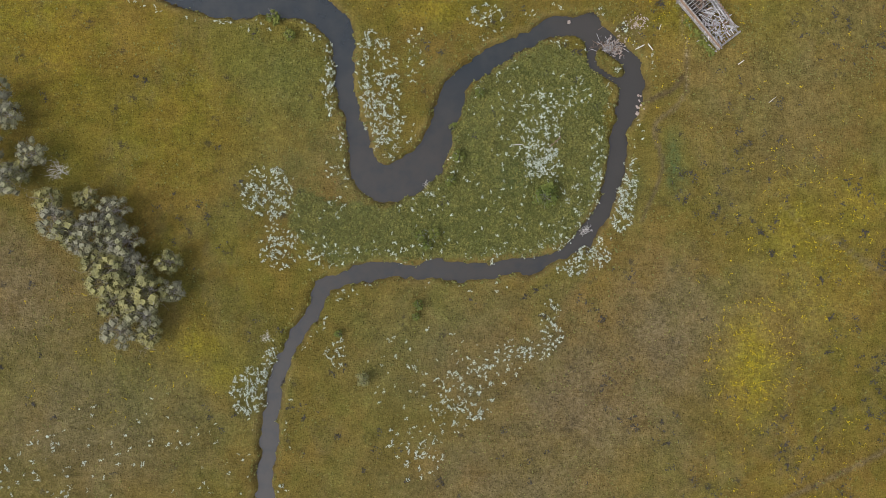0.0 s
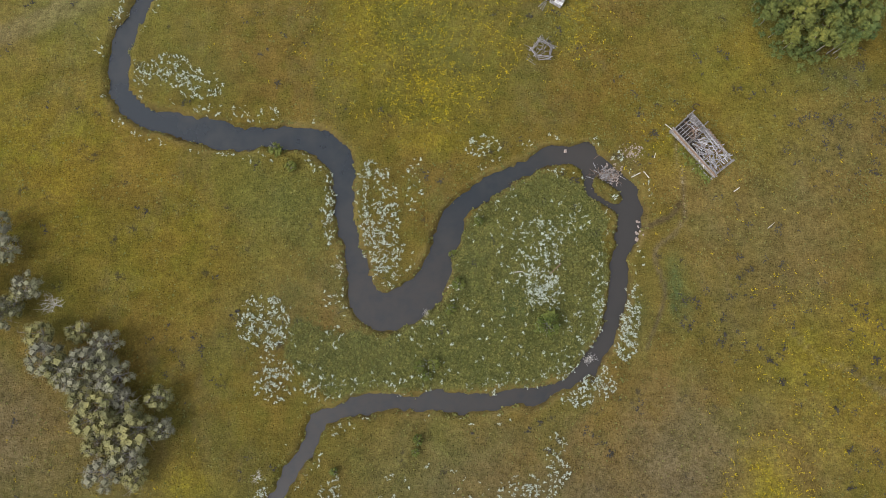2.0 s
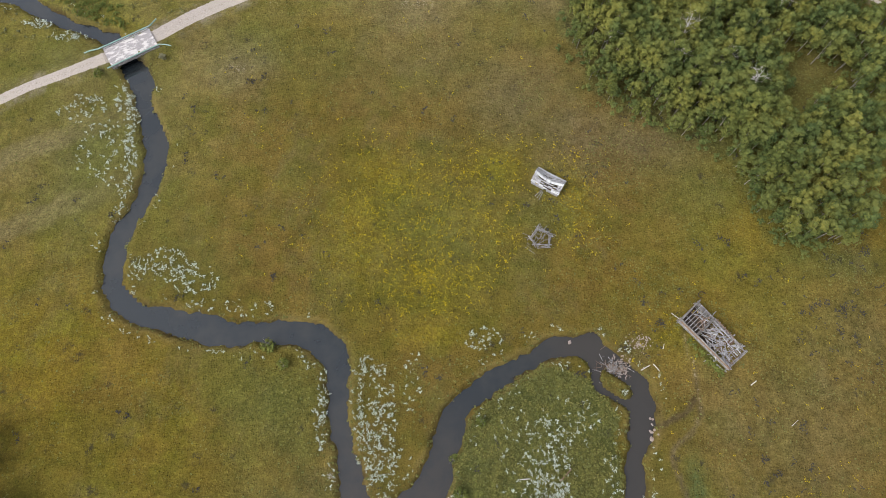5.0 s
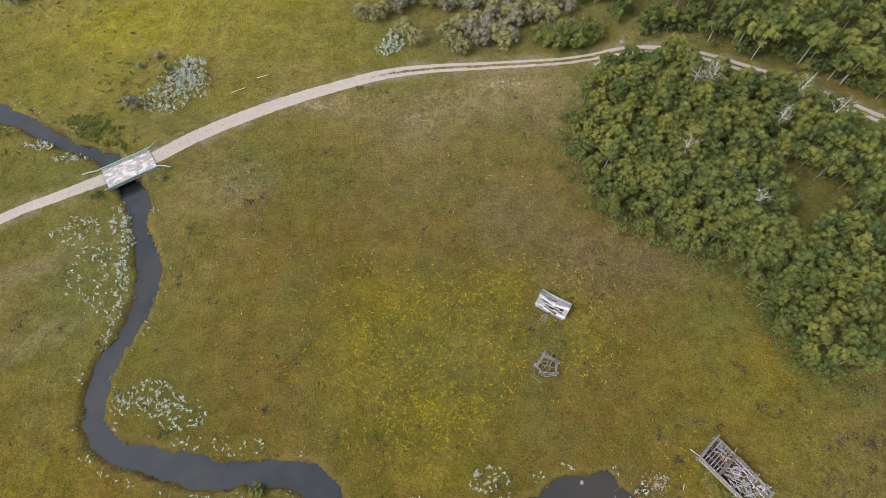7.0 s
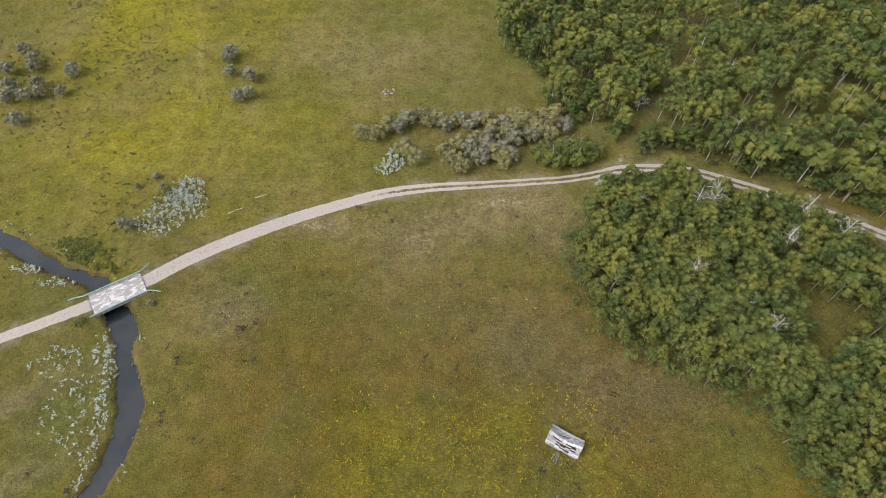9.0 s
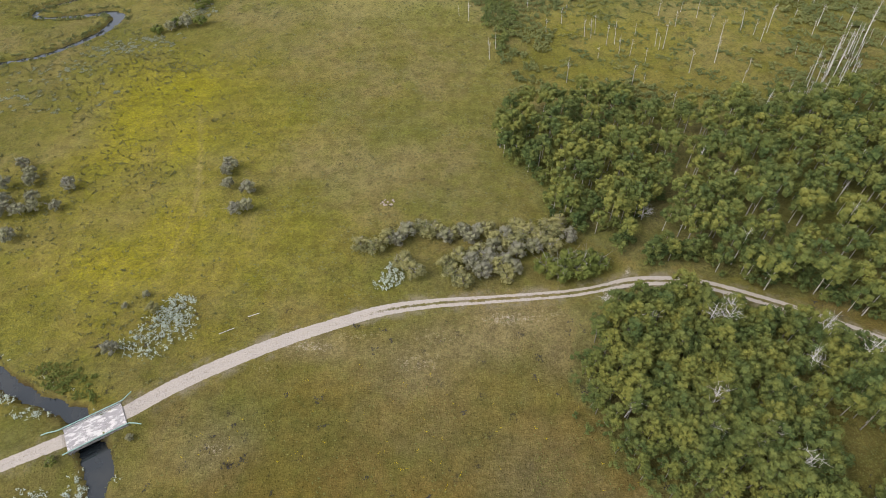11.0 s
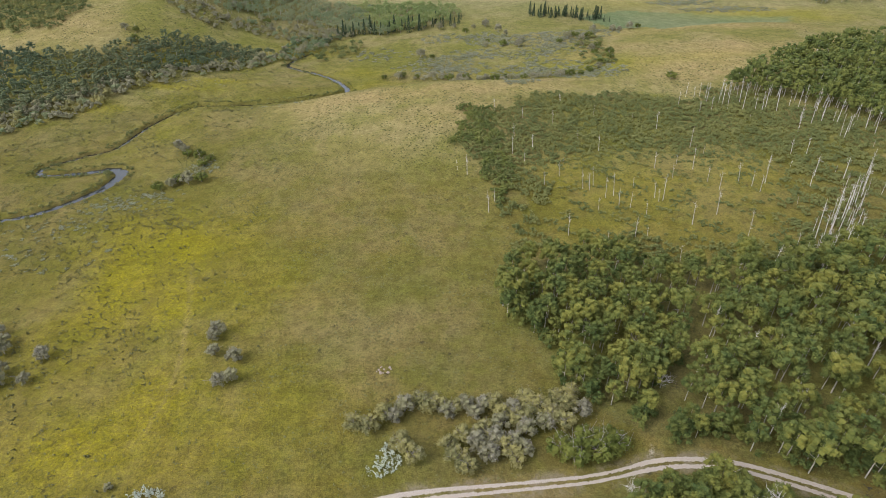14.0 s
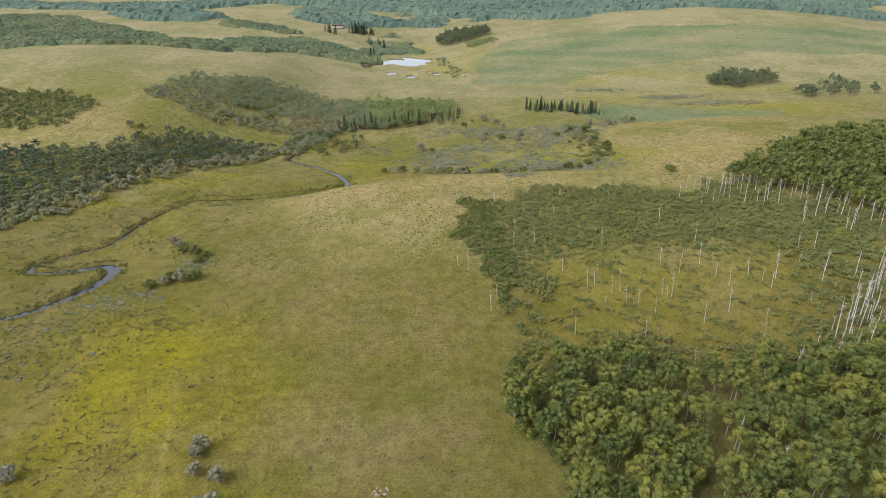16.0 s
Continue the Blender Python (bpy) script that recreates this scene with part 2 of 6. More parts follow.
GOLD = leaf_material("yellow_blossom", (0.30, 0.23, 0.008), (0.56, 0.44, 0.012), (0.42, 0.30, 0.010), 0.6, 7.0)
# mud colour, also laid on the ruin floors as painted inside shade
MUD_SHADE = stone_material("dark_mud_and_shade", (0.075, 0.055, 0.042), (0.035, 0.026, 0.020))
SPRUCE = leaf_material("spruce_needles", (0.024, 0.042, 0.022), (0.050, 0.074, 0.036), (0.04, 0.06, 0.03))
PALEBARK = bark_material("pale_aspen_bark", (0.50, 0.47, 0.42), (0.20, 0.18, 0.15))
# the same aspen bark darkened, shade under the crowns put into its colour
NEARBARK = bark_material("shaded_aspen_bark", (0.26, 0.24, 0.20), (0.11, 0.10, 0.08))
DEADBARK = bark_material("dead_grey_bark", (0.66, 0.63, 0.60), (0.34, 0.31, 0.29))
TWIG = bark_material("bare_twigs", (0.36, 0.33, 0.32), (0.22, 0.20, 0.19))
LOGWOOD = weathered_wood("weathered_log", (0.33, 0.315, 0.305), (0.12, 0.108, 0.10), (0.22, 0.14, 0.09), 0.3)
BOARD = weathered_wood("bleached_board", (0.47, 0.46, 0.46), (0.20, 0.19, 0.19), (0.40, 0.36, 0.32), 0.2)
PALEBOARD = weathered_wood("whitened_board", (0.60, 0.60, 0.60), (0.38, 0.38, 0.38), (0.5, 0.48, 0.46), 0.15)
ROTTEN = weathered_wood("rotten_red_wood", (0.26, 0.18, 0.13), (0.13, 0.085, 0.06), (0.34, 0.19, 0.10), 0.5)
STONE = stone_material("pale_stone", (0.48, 0.43, 0.39), (0.24, 0.18, 0.15))

# ---- the lie of the land ----


def smooth(a, b, v):
    s = np.clip((v - a) / (b - a), 0.0, 1.0)
    return s * s * (3 - 2 * s)


def bell(x, y, cx, cy, sx, sy, turn=0.0):
    c, s = np.cos(np.radians(turn)), np.sin(np.radians(turn))
    u, v = (x - cx) * c + (y - cy) * s, (y - cy) * c - (x - cx) * s
    return np.exp(-0.5 * ((u / sx) ** 2 + (v / sy) ** 2))


def land(x, y):
    """Height of the land without the creek bed."""
    h = 0.25 * np.sin(x / 17.0 + 1.3 * np.sin(y / 23.0)) * np.sin(y / 19.0 + 0.7)
    h = h + 2.2 * smooth(-22, -70, x) * smooth(60, 10, y)
    h = h + 1.6 * smooth(30, 62, x) * smooth(170, 120, y)
    h = h + 7.0 * smooth(25, 120, x) * smooth(110, 230, y) * smooth(420, 330, y)
    h = h + (0.5 + 0.9 * np.sin((x * 0.45 - y) / 2.6)) * bell(x, y, -76, 72, 10, 12) + 0.8 * bell(x, y, -72, 112, 9, 5, 25)
    crest = 318 - 0.0016 * (x - 12) ** 2
    h = h + 9.5 * np.exp(-0.5 * ((x - 16) / 46) ** 2) * np.where(y < crest, np.exp(-0.5 * ((y - crest) / 52) ** 2), np.exp(-0.5 * ((y - crest) / 12) ** 2))
    h = h + 8.0 * bell(x, y, 190, 330, 90, 45)
    rise = 408 + 0.0005 * (x - 170) ** 2
    h = h + 9.0 * np.exp(-0.5 * ((x - 185) / 70) ** 2) * np.where(y < rise, np.exp(-0.5 * ((y - rise) / 34) ** 2), np.exp(-0.5 * ((y - rise) / 11) ** 2))
    far = 34.0 * bell(x, y, -260, 560, 150, 95, -12) + 12.0 * bell(x, y, -170, 400, 60, 50)
    far = far + 31.5 * bell(x, y, 362, 790, 168, 120)
    far = far + 18.0 * bell(x, y, -420, 900, 300, 110) + 14.0 * bell(x, y, 0, 1120, 500, 110) + 26.0 * bell(x, y, 700, 1250, 600, 160)
    # the river's flat valley leads on to the lake
    mid = np.interp(y, [300, 400, 500, 600, 672, 800, 900], [-60, -45, -12, -6, -4, -10, -30])
    far = far * (1 - smooth(300, 380, y) * smooth(980, 760, y) * smooth(110, 28, np.abs(x - mid)))
    return 0.7 + h + far


def wobble(x, y, size, seed=0.0):
    """Cheap uneven waves between about -1 and 1."""
    a, b = x / size + seed, y / size - 0.7 * seed
    return (np.sin(a * 1.9 + 1.7 * np.sin(b * 1.3 + seed)) + np.sin(b * 2.3 + 1.9 * np.sin(a * 1.1 - seed)) + np.sin((a + b) * 3.7 + seed)) / 3


def curve(points, steps=5):
    """A smooth line through points (Catmull-Rom), of any number of columns."""
    p = np.array(points, float)
    p = np.vstack([2 * p[0] - p[1], p, 2 * p[-1] - p[-2]])
    out = []
    for i in range(1, len(p) - 2):
        for s in np.arange(steps) / steps:
            out.append(0.5 * (2 * p[i] + (p[i + 1] - p[i - 1]) * s + (2 * p[i - 1] - 5 * p[i] + 4 * p[i + 1] - p[i + 2]) * s * s + (3 * p[i] - p[i - 1] - 3 * p[i + 1] + p[i + 2]) * s ** 3))
    return np.array(out + [p[-2]])


def nearness(x, y, line, reach):
    """Distance from points to a line less its half width (third column), and the distance itself; large beyond reach."""
    gap, dist = np.full(x.shape, 99.0), np.full(x.shape, 99.0)
    for a, b in zip(line[:-1], line[1:]):
        m = (x > min(a[0], b[0]) - reach) & (x < max(a[0], b[0]) + reach) & (y > min(a[1], b[1]) - reach) & (y < max(a[1], b[1]) + reach)
        if not m.any():
            continue
        d = b[:2] - a[:2]
        s = np.clip(((x[m] - a[0]) * d[0] + (y[m] - a[1]) * d[1]) / max(d @ d, 1e-6), 0, 1)
        r = np.hypot(x[m] - a[0] - s * d[0], y[m] - a[1] - s * d[1])
        dist[m] = np.minimum(dist[m], r)
        gap[m] = np.minimum(gap[m], r - a[2] - s * (b[2] - a[2]))
    return gap, dist


# centre line and half width of the creek
CREEK_LOW = [(-30.5, -62.0, 1.6), (-29.8, -44.0, 1.39), (-29.4, -39.8, 1.53), (-28.9, -32.1, 1.41), (-28.2, -26.5, 1.26), (-27.2, -21.5, 1.34), (-25.5, -18.2, 1.24), (-23.9, -14.9, 1.27), (-21.0, -10.9, 1.08), (-19.6, -7.0, 1.6), (-17.6, -5.8, 1.25), (-14.7, -4.8, 1.25), (-10.5, -3.9, 1.54), (-6.0, -4.0, 1.05), (-0.4, -3.8, 1.55), (5.9, -4.2, 1.64), (12.8, -3.5, 1.3), (18.1, -2.8, 1.28), (22.9, -1.1, 0.87), (26.8, 1.9, 1.45), (28.9, 4.8, 1.45), (30.8, 7.6, 1.4), (32.0, 11.8, 1.37), (32.9, 15.4, 1.51), (33.1, 19.9, 1.57), (34.0, 22.9, 1.59), (35.1, 26.4, 2.12), (35.7, 30.2, 2.02), (35.3, 32.6, 1.6), (33.8, 34.6, 1.6), (31.7, 36.2, 1.7), (30.0, 37.6, 1.8)]
CREEK_MID = [(30.0, 37.6, 1.8), (27.6, 38.8, 1.85), (23.8, 39.7, 1.69), (20.4, 39.1, 1.82), (17.4, 37.4, 1.23), (13.2, 35.4, 1.56), (9.4, 33.2, 1.84), (5.6, 30.3, 1.76), (3.6, 27.5, 2.24), (2.3, 23.6, 2.19), (1.4, 20.7, 2.31), (0.0, 17.0, 2.81), (-1.4, 15.1, 3.14), (-4.2, 13.1, 3.33), (-7.5, 11.7, 3.4), (-10.2, 12.1, 3.13), (-11.7, 13.8, 2.65), (-12.7, 16.5, 2.11), (-13.3, 20.6, 1.63), (-14.4, 24.1, 1.51), (-15.4, 26.8, 1.53), (-15.8, 31.8, 1.56), (-15.9, 35.4, 1.94), (-16.5, 38.2, 2.32), (-17.9, 40.1, 2.47), (-20.0, 41.9, 2.12), (-22.9, 42.6, 2.09), (-26.7, 42.8, 2.0), (-30.3, 42.7, 1.74), (-35.2, 42.8, 2.22), (-39.4, 43.6, 2.68), (-44.1, 44.8, 2.27), (-48.8, 45.9, 1.97), (-52.9, 47.3, 1.81), (-55.2, 49.0, 1.91)]
CREEK_HIGH = [(-55.2, 49.0, 1.91), (-56.8, 52.7, 1.83), (-56.9, 58.3, 1.81), (-56.2, 62.4, 1.9), (-54.5, 66.2, 1.46), (-52.9, 71.3, 1.8), (-52.4, 78.0, 2.18), (-54.2, 83.3, 1.84), (-56.6, 89.8, 1.35), (-57.3, 93.7, 2.3), (-59.6, 97.0, 2.2), (-62.8, 101.6, 1.9), (-65.7, 104.6, 1.63), (-71.9, 107.3, 1.31), (-79.0, 110.5, 1.63), (-85.4, 114.5, 1.59), (-90.2, 116.3, 1.8), (-95.1, 119.0, 2.2), (-120.0, 132.0, 2.2), (-150.0, 160.0, 1.8), (-160.0, 200.0, 1.2), (-150.0, 224.0, 0.8)]
RIVER_FAR = [(-150, 224, 0.99), (-134.9, 231.1, 0.91), (-123.9, 235.8, 1.18), (-117.1, 243.1, 1.28), (-111.2, 249.9, 1.59), (-108.9, 257.4, 2.01), (-108.7, 262.3, 2.11), (-112.7, 265.7, 1.7), (-119.7, 263.8, 1.49), (-128.9, 262.4, 0.99), (-136.3, 262.2, 0.99), (-140.0, 265.5, 0.99), (-137.5, 270.2, 0.99), (-129.6, 275.9, 0.99), (-119.7, 282.8, 0.99), (-115.5, 296.8, 1.04), (-113.2, 305.0, 1.05), (-106.5, 318.3, 1.07), (-97.8, 326.2, 1.09), (-82.5, 325.7, 1.07), (-68.8, 327.5, 0.95), (-51.4, 331.0, 0.95), (-38.8, 335.8, 1.07), (-32.6, 340.6, 1.31), (-36.4, 351.7, 1.23), (-48.0, 365.9, 1.04), (-64.6, 377.9, 0.95), (-67.5, 385.7, 0.97), (-59.0, 401.2, 0.99)]
CREEKS = [curve(c) for c in (CREEK_LOW, CREEK_MID, CREEK_HIGH, RIVER_FAR)]
ROAD = curve([(-140, 58, 1.5), (-110, 74, 1.5), (-83.4, 90.2, 1.1), (-73.9, 94.7, 1.1), (-66.5, 98.0, 1.2), (-60.0, 101.2, 1.35), (-54.6, 104.5, 1.4), (-48.2, 109.2, 1.45), (-39.3, 114.4, 1.45), (-28.9, 119.4, 1.4), (-19.3, 123.1, 1.3), (-9.3, 126.3, 1.3), (0.8, 127.7, 1.15), (12.3, 128.2, 1.05), (23.8, 128.7, 1.0), (31.5, 129.2, 1.0), (38.0, 130.1, 1.0), (44.6, 131.2, 1.3), (52.2, 131.0, 1.3), (60.7, 129.3, 1.3), (72.0, 124.5, 1.3), (80.6, 120.2, 1.3), (88.7, 115.5, 1.3), (96.1, 110.8, 1.3), (112, 100, 1.3), (140, 84, 1.3)])
TRACK = curve([(44.0, 132.5, 0.9), (46.2, 137, 0.9), (50.5, 142.5, 0.8), (55.4, 149.0, 0.8), (61.4, 157.5, 0.8), (65.5, 166.5, 0.8), (71, 178, 0.8)])
TRAILS = [curve(t) for t in ([(44, 42, 0.25), (44.6, 35, 0.25), (45, 29, 0.25), (43, 25, 0.3), (39.2, 21.5, 0.3), (40.5, 14, 0.2), (37, 5, 0.2)], [(60, 10, 0.2), (66, 3, 0.25), (71, 1, 0.3), (80, -5, 0.3)], [(36.9, 26.0, 0.35), (38.6, 26.3, 0.3), (40.6, 27.4, 0.3), (42.4, 28.0, 0.25), (44.2, 30.5, 0.2)], [(-80, -8, 0.3), (-77, -25, 0.3), (-78, -50, 0.3)], [(-66, 205, 0.4), (-60, 180, 0.4), (-57, 160, 0.4), (-58, 145, 0.3)], [(60, -45, 0.3), (75, -38, 0.3), (90, -30, 0.3)])]


def ground(x, y):
    """Height of the ground with creek bed and road bank, and the distances that shape it."""
    x, y = np.asarray(x, float), np.asarray(y, float)
    h = land(x, y)
    road, road_d = nearness(x, y, ROAD, 9.0)
    h = h + 1.25 * bell(x, y, -61, 102.2, 15, 15) * smooth(5.0, 2.2, road_d) - 0.1 * smooth(2.0, 1.0, road_d)
    h = h + (0.55 - h) * 0.8 * smooth(15.0, 3.5, nearness(x, y, CREEKS[3], 16.0)[1])
    gap = np.full(x.shape, 99.0)
    for line in CREEKS:
        gap = np.minimum(gap, nearness(x, y, line, 9.0)[0])
    ragged = gap + 0.42 * wobble(x, y, 1.9) + 0.26 * wobble(x, y, 0.8, 3.0) + 0.1 + 0.3 * wobble(x, y, 4.5, 6.0) * smooth(45, 20, y)
    # a small islet below the dam, and the lake
    ragged = ragged + 3.0 * bell(x, y, 30.9, 33.0, 1.5, 0.75, -30) - 4.0 * bell(x, y, 30.4, 31.2, 1.9, 0.65, -32) - 4.6 * bell(x, y, 28.3, 33.4, 0.75, 1.8, 8) - 2.5 * bell(x, y, 28.0, 40.9, 1.0, 1.0)
    lake = (np.hypot((x + 8) / 25, (y - 676) / 22) - 1 + 0.45 * wobble(x, y, 12, 2)) * 10
    for px, py, pr in ((-19, 619, 4.5), (-1, 602, 4.5), (22, 612, 4.0), (16, 622, 3.0), (6, 634, 3.0)):
        lake = np.minimum(lake, (np.hypot((x - px) / pr, (y - py) / (pr * 1.3)) - 1) * 4)
    ragged = np.minimum(ragged, lake)
    s = smooth(-0.55, 0.75, ragged)
    return h * s - 0.8 * (1 - s) + 0.05 * wobble(x, y, 1.1, 5), ragged, road, road_d


def height(x, y):
    return float(ground(np.array([x]), np.array([y]))[0][0])


def mesh_of(name, verts, faces, mats, smooth_shade=False, which=None):
    """A mesh from arrays; faces is an (n, 3) or (n, 4) array."""
    me = bpy.data.meshes.new(name)
    verts, faces = np.asarray(verts, np.float32), np.asarray(faces, np.int32)
    k = faces.shape[1]
    me.vertices.add(len(verts)), me.loops.add(faces.size), me.polygons.add(len(faces))
    me.vertices.foreach_set("co", verts.ravel())
    me.loops.foreach_set("vertex_index", faces.ravel())
    me.polygons.foreach_set("loop_start", np.arange(0, faces.size, k, dtype=np.int32))
    for m in mats:
        me.materials.append(m)
    if which is not None:
        me.polygons.foreach_set("material_index", np.asarray(which, np.int32))
    me.polygons.foreach_set("use_smooth", np.full(len(faces), smooth_shade))
    me.update(calc_edges=True)
    return me


def spread(stops):
    """Grid lines from stops of (start, step); the last stop only ends it. Steps change smoothly from one to the next."""
    out = [stops[0][0]]
    while out[-1] < stops[-1][0]:
        out.append(out[-1] + float(np.interp(out[-1], [s[0] for s in stops], [s[1] for s in stops])))
    return np.array(out)


gx = spread([(-4400, 260), (-1000, 45), (-420, 12), (-165, 2.4), (-145, 1.3), (-100, 1.0), (-78, 0.78), (21, 0.78), (25, 0.46), (39, 0.46), (43, 0.78), (48, 0.78), (60, 0.9), (85, 1.0), (110, 1.6), (200, 4.5), (420, 9), (1000, 40), (4400, 260)])
gy = spread([(-4000, 260), (-400, 40), (-75, 4), (-52, 0.8), (-45, 0.76), (23, 0.78), (27, 0.46), (42, 0.46), (46, 0.78), (133, 0.78), (150, 1.2), (225, 1.5), (350, 1.45), (400, 1.7), (440, 4), (580, 3.2), (600, 2.4), (705, 2.4), (730, 6), (900, 8), (1600, 30), (4400, 260)])
GX, GY = np.meshgrid(gx, gy)
gz, g_water, g_road, g_road_d = ground(GX, GY)
nx, ny = len(gx), len(gy)
idx = np.arange(nx * ny).reshape(ny, nx)
faces = np.stack([idx[:-1, :-1], idx[:-1, 1:], idx[1:, 1:], idx[1:, :-1]], -1).reshape(-1, 4)
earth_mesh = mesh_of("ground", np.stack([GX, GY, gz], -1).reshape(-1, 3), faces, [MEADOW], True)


def blotch(spots):
    """Soft uneven patches: rows of x, y, size across, size along, strength."""
    v = np.zeros(GX.shape)
    for x, y, sx, sy, k in spots:
        v = np.maximum(v, k * bell(GX + 0.25 * sx * wobble(GX, GY, sx * 0.8, x), GY + 0.25 * sy * wobble(GX, GY, sy * 0.7, y), x, y, sx, sy))
    return v


def inside(x, y, poly):
    hit = np.zeros(x.shape, bool)
    for (x1, y1), (x2, y2) in zip(poly, poly[1:] + poly[:1]):
        if y1 != y2:
            hit ^= ((y1 > y) != (y2 > y)) & (x < (x2 - x1) * (y - y1) / (y2 - y1) + x1)
    return hit


g_land = land(GX, GY)
a_road = np.zeros(GX.shape)
a_road = np.maximum(a_road, 0.18 * smooth(0.3, -0.5, nearness(GX, GY, TRACK, 6.0)[0]) * smooth(0.25, 0.5, nearness(GX, GY, TRACK, 6.0)[1]))
a_road = np.maximum(a_road, 0.55 * bell(GX, GY, 45.0, 134.2, 0.6, 1.6, -25))
a_road = np.maximum(a_road, 0.36 * blotch([(18, 123, 7, 1.8, 1.0), (27, 124, 4, 1.2, 0.8), (-2, 113, 4, 2.5, 0.75), (3, 119, 5, 2, 0.7), (-38, 97, 3, 2, 0.75), (-24, 117.6, 6, 1.4, 0.95), (-33, 113, 3, 1.2, 0.7), (0, 101, 3, 1.6, 0.5), (-15, 120, 5, 1, 0.8)]))
g_trail = np.minimum.reduce([nearness(GX, GY, t, 4.0)[0] for t in TRAILS])
a_dry_shade = np.maximum(blotch([(-72, -8, 10, 9, 0.8), (-60, -31, 16, 10, 0.75), (-64, -15, 9, 8, 0.5), (9, -20, 14, 8, 0.6), (25, -28, 15, 12, 0.85), (41, -16, 9, 10, 0.85), (13, -42, 18, 10, 0.7), (-17, 12, 10, 8, 0.25), (18, 123, 9, 3.2, 1.0), (-3, 112, 7, 5, 0.9), (2, 118, 7, 4, 0.8), (-38, 97, 5, 4, 0.8), (-23, 117.5, 6, 2.2, 1.0), (42, 79, 9, 5, 0.8), (-16, 174, 10, 6, 0.4)]),
    blotch([(22, 121, 11, 4, 1.0), (10, 117, 9, 4, 0.9), (-6, 116, 8, 3, 0.8), (26, 114, 5, 5, 0.9), (18, 90, 10, 8, 0.6), (30, 80, 7, 7, 0.7), (62, 25, 12, 14, 0.5), (72, 40, 9, 10, 0.45), (33, 112, 4, 9, 0.6), (60, -12, 8, 9, 0.4), (0, 100, 16, 8, 0.35), (50, 30, 6, 10, 0.4)]))
a_dry_shade = np.maximum(a_dry_shade, blotch([(5, 312, 45, 7, 0.9), (-45, 308, 20, 9, 0.7), (20, 290, 25, 10, 0.5), (60, 322, 16, 6, 0.7), (130, 322, 26, 10, 0.9), (155, 350, 30, 14, 0.9), (100, 365, 22, 12, 0.6), (175, 400, 45, 9, 0.9), (-180, 392, 25, 20, 0.5), (-170, 560, 60, 14, 0.8), (-190, 600, 60, 16, 0.9), (-20, 262, 12, 16, 0.4), (60, 700, 30, 40, 0.3), (250, 850, 200, 25, 0.5), (230, 560, 120, 12, 0.4)]))
# brown streaks along the west bank terraces, painted in as the mounds' shading
a_dry_shade = np.maximum(a_dry_shade, 0.9 * bell(GX, GY, -76, 72, 11, 13) * smooth(0.1, 0.8, np.sin((GX * 0.45 - GY) / 2.6 + 1.2) + 0.35 * wobble(GX, GY, 3.0, 1.0)))
a_dry_shade = np.maximum(a_dry_shade, 0.85 * smooth(0.35, -0.15, g_trail))
a_flower = np.maximum(np.maximum(blotch([(2, 63, 9, 7, 0.22), (1, 51, 7, 4.5, 0.34), (-7, 72, 6, 4, 0.35), (27, 67, 3, 5, 0.4), (13, 74, 5, 3, 0.4), (-13, 60, 5, 8, 0.35), (56, -20, 3.0, 6, 0.65), (64, 3, 5, 7, 0.4), (67, -5, 7, 9, 0.3), (74, 8, 5, 5, 0.35), (43, 41, 3, 4, 0.35), (-41, -17, 3, 2.5, 0.5), (-37, -22, 3, 2, 0.4), (0, 42, 5, 2, 0.4), (-81, 196, 10, 16, 1.0)]),
    blotch([(-82, 213, 14, 13, 0.85), (-82, 181, 9, 9, 0.85), (-72, 140, 14, 9, 0.9), (-60, 152, 9, 14, 0.85), (-58, 138, 9, 6, 0.5), (-59, 168, 7, 9, 0.5), (-95, 150, 10, 10, 0.35), (75, 230, 22, 14, 0.3), (60, 212, 14, 8, 0.28), (105, 235, 14, 14, 0.28), (50, 245, 8, 10, 0.4), (90, 205, 14, 8, 0.25), (-66, 186, 8, 12, 0.9), (-70, 212, 9, 10, 1.0), (-56, 226, 6, 9, 0.35), (-88, 222, 12, 8, 0.7)])),
    blotch([(-118, 340, 16, 3, 0.8), (-95, 352, 12, 2.5, 0.8), (-140, 316, 10, 4, 0.7), (-130, 345, 30, 5, 0.4), (95, 340, 40, 6, 0.4), (60, 352, 30, 5, 0.4), (235, 470, 40, 9, 0.7), (-20, 345, 10, 6, 0.4), (30, 640, 18, 30, 0.6), (-105, 300, 12, 30, 0.3), (150, 500, 25, 10, 0.4), (60, 50, 12, 20, 0.2), (-70, 40, 14, 12, 0.3), (-45, 25, 12, 12, 0.2)]))
LUSH = [(-15, 8), (-8, 7), (-1, 13), (3, 20), (6, 27), (11, 33), (19, 37), (27, 34), (31, 28), (31, 18), (29, 9), (25, 2), (18, -1), (5, -2), (-10, -2), (-18, -3), (-26, 4), (-24, 10)]
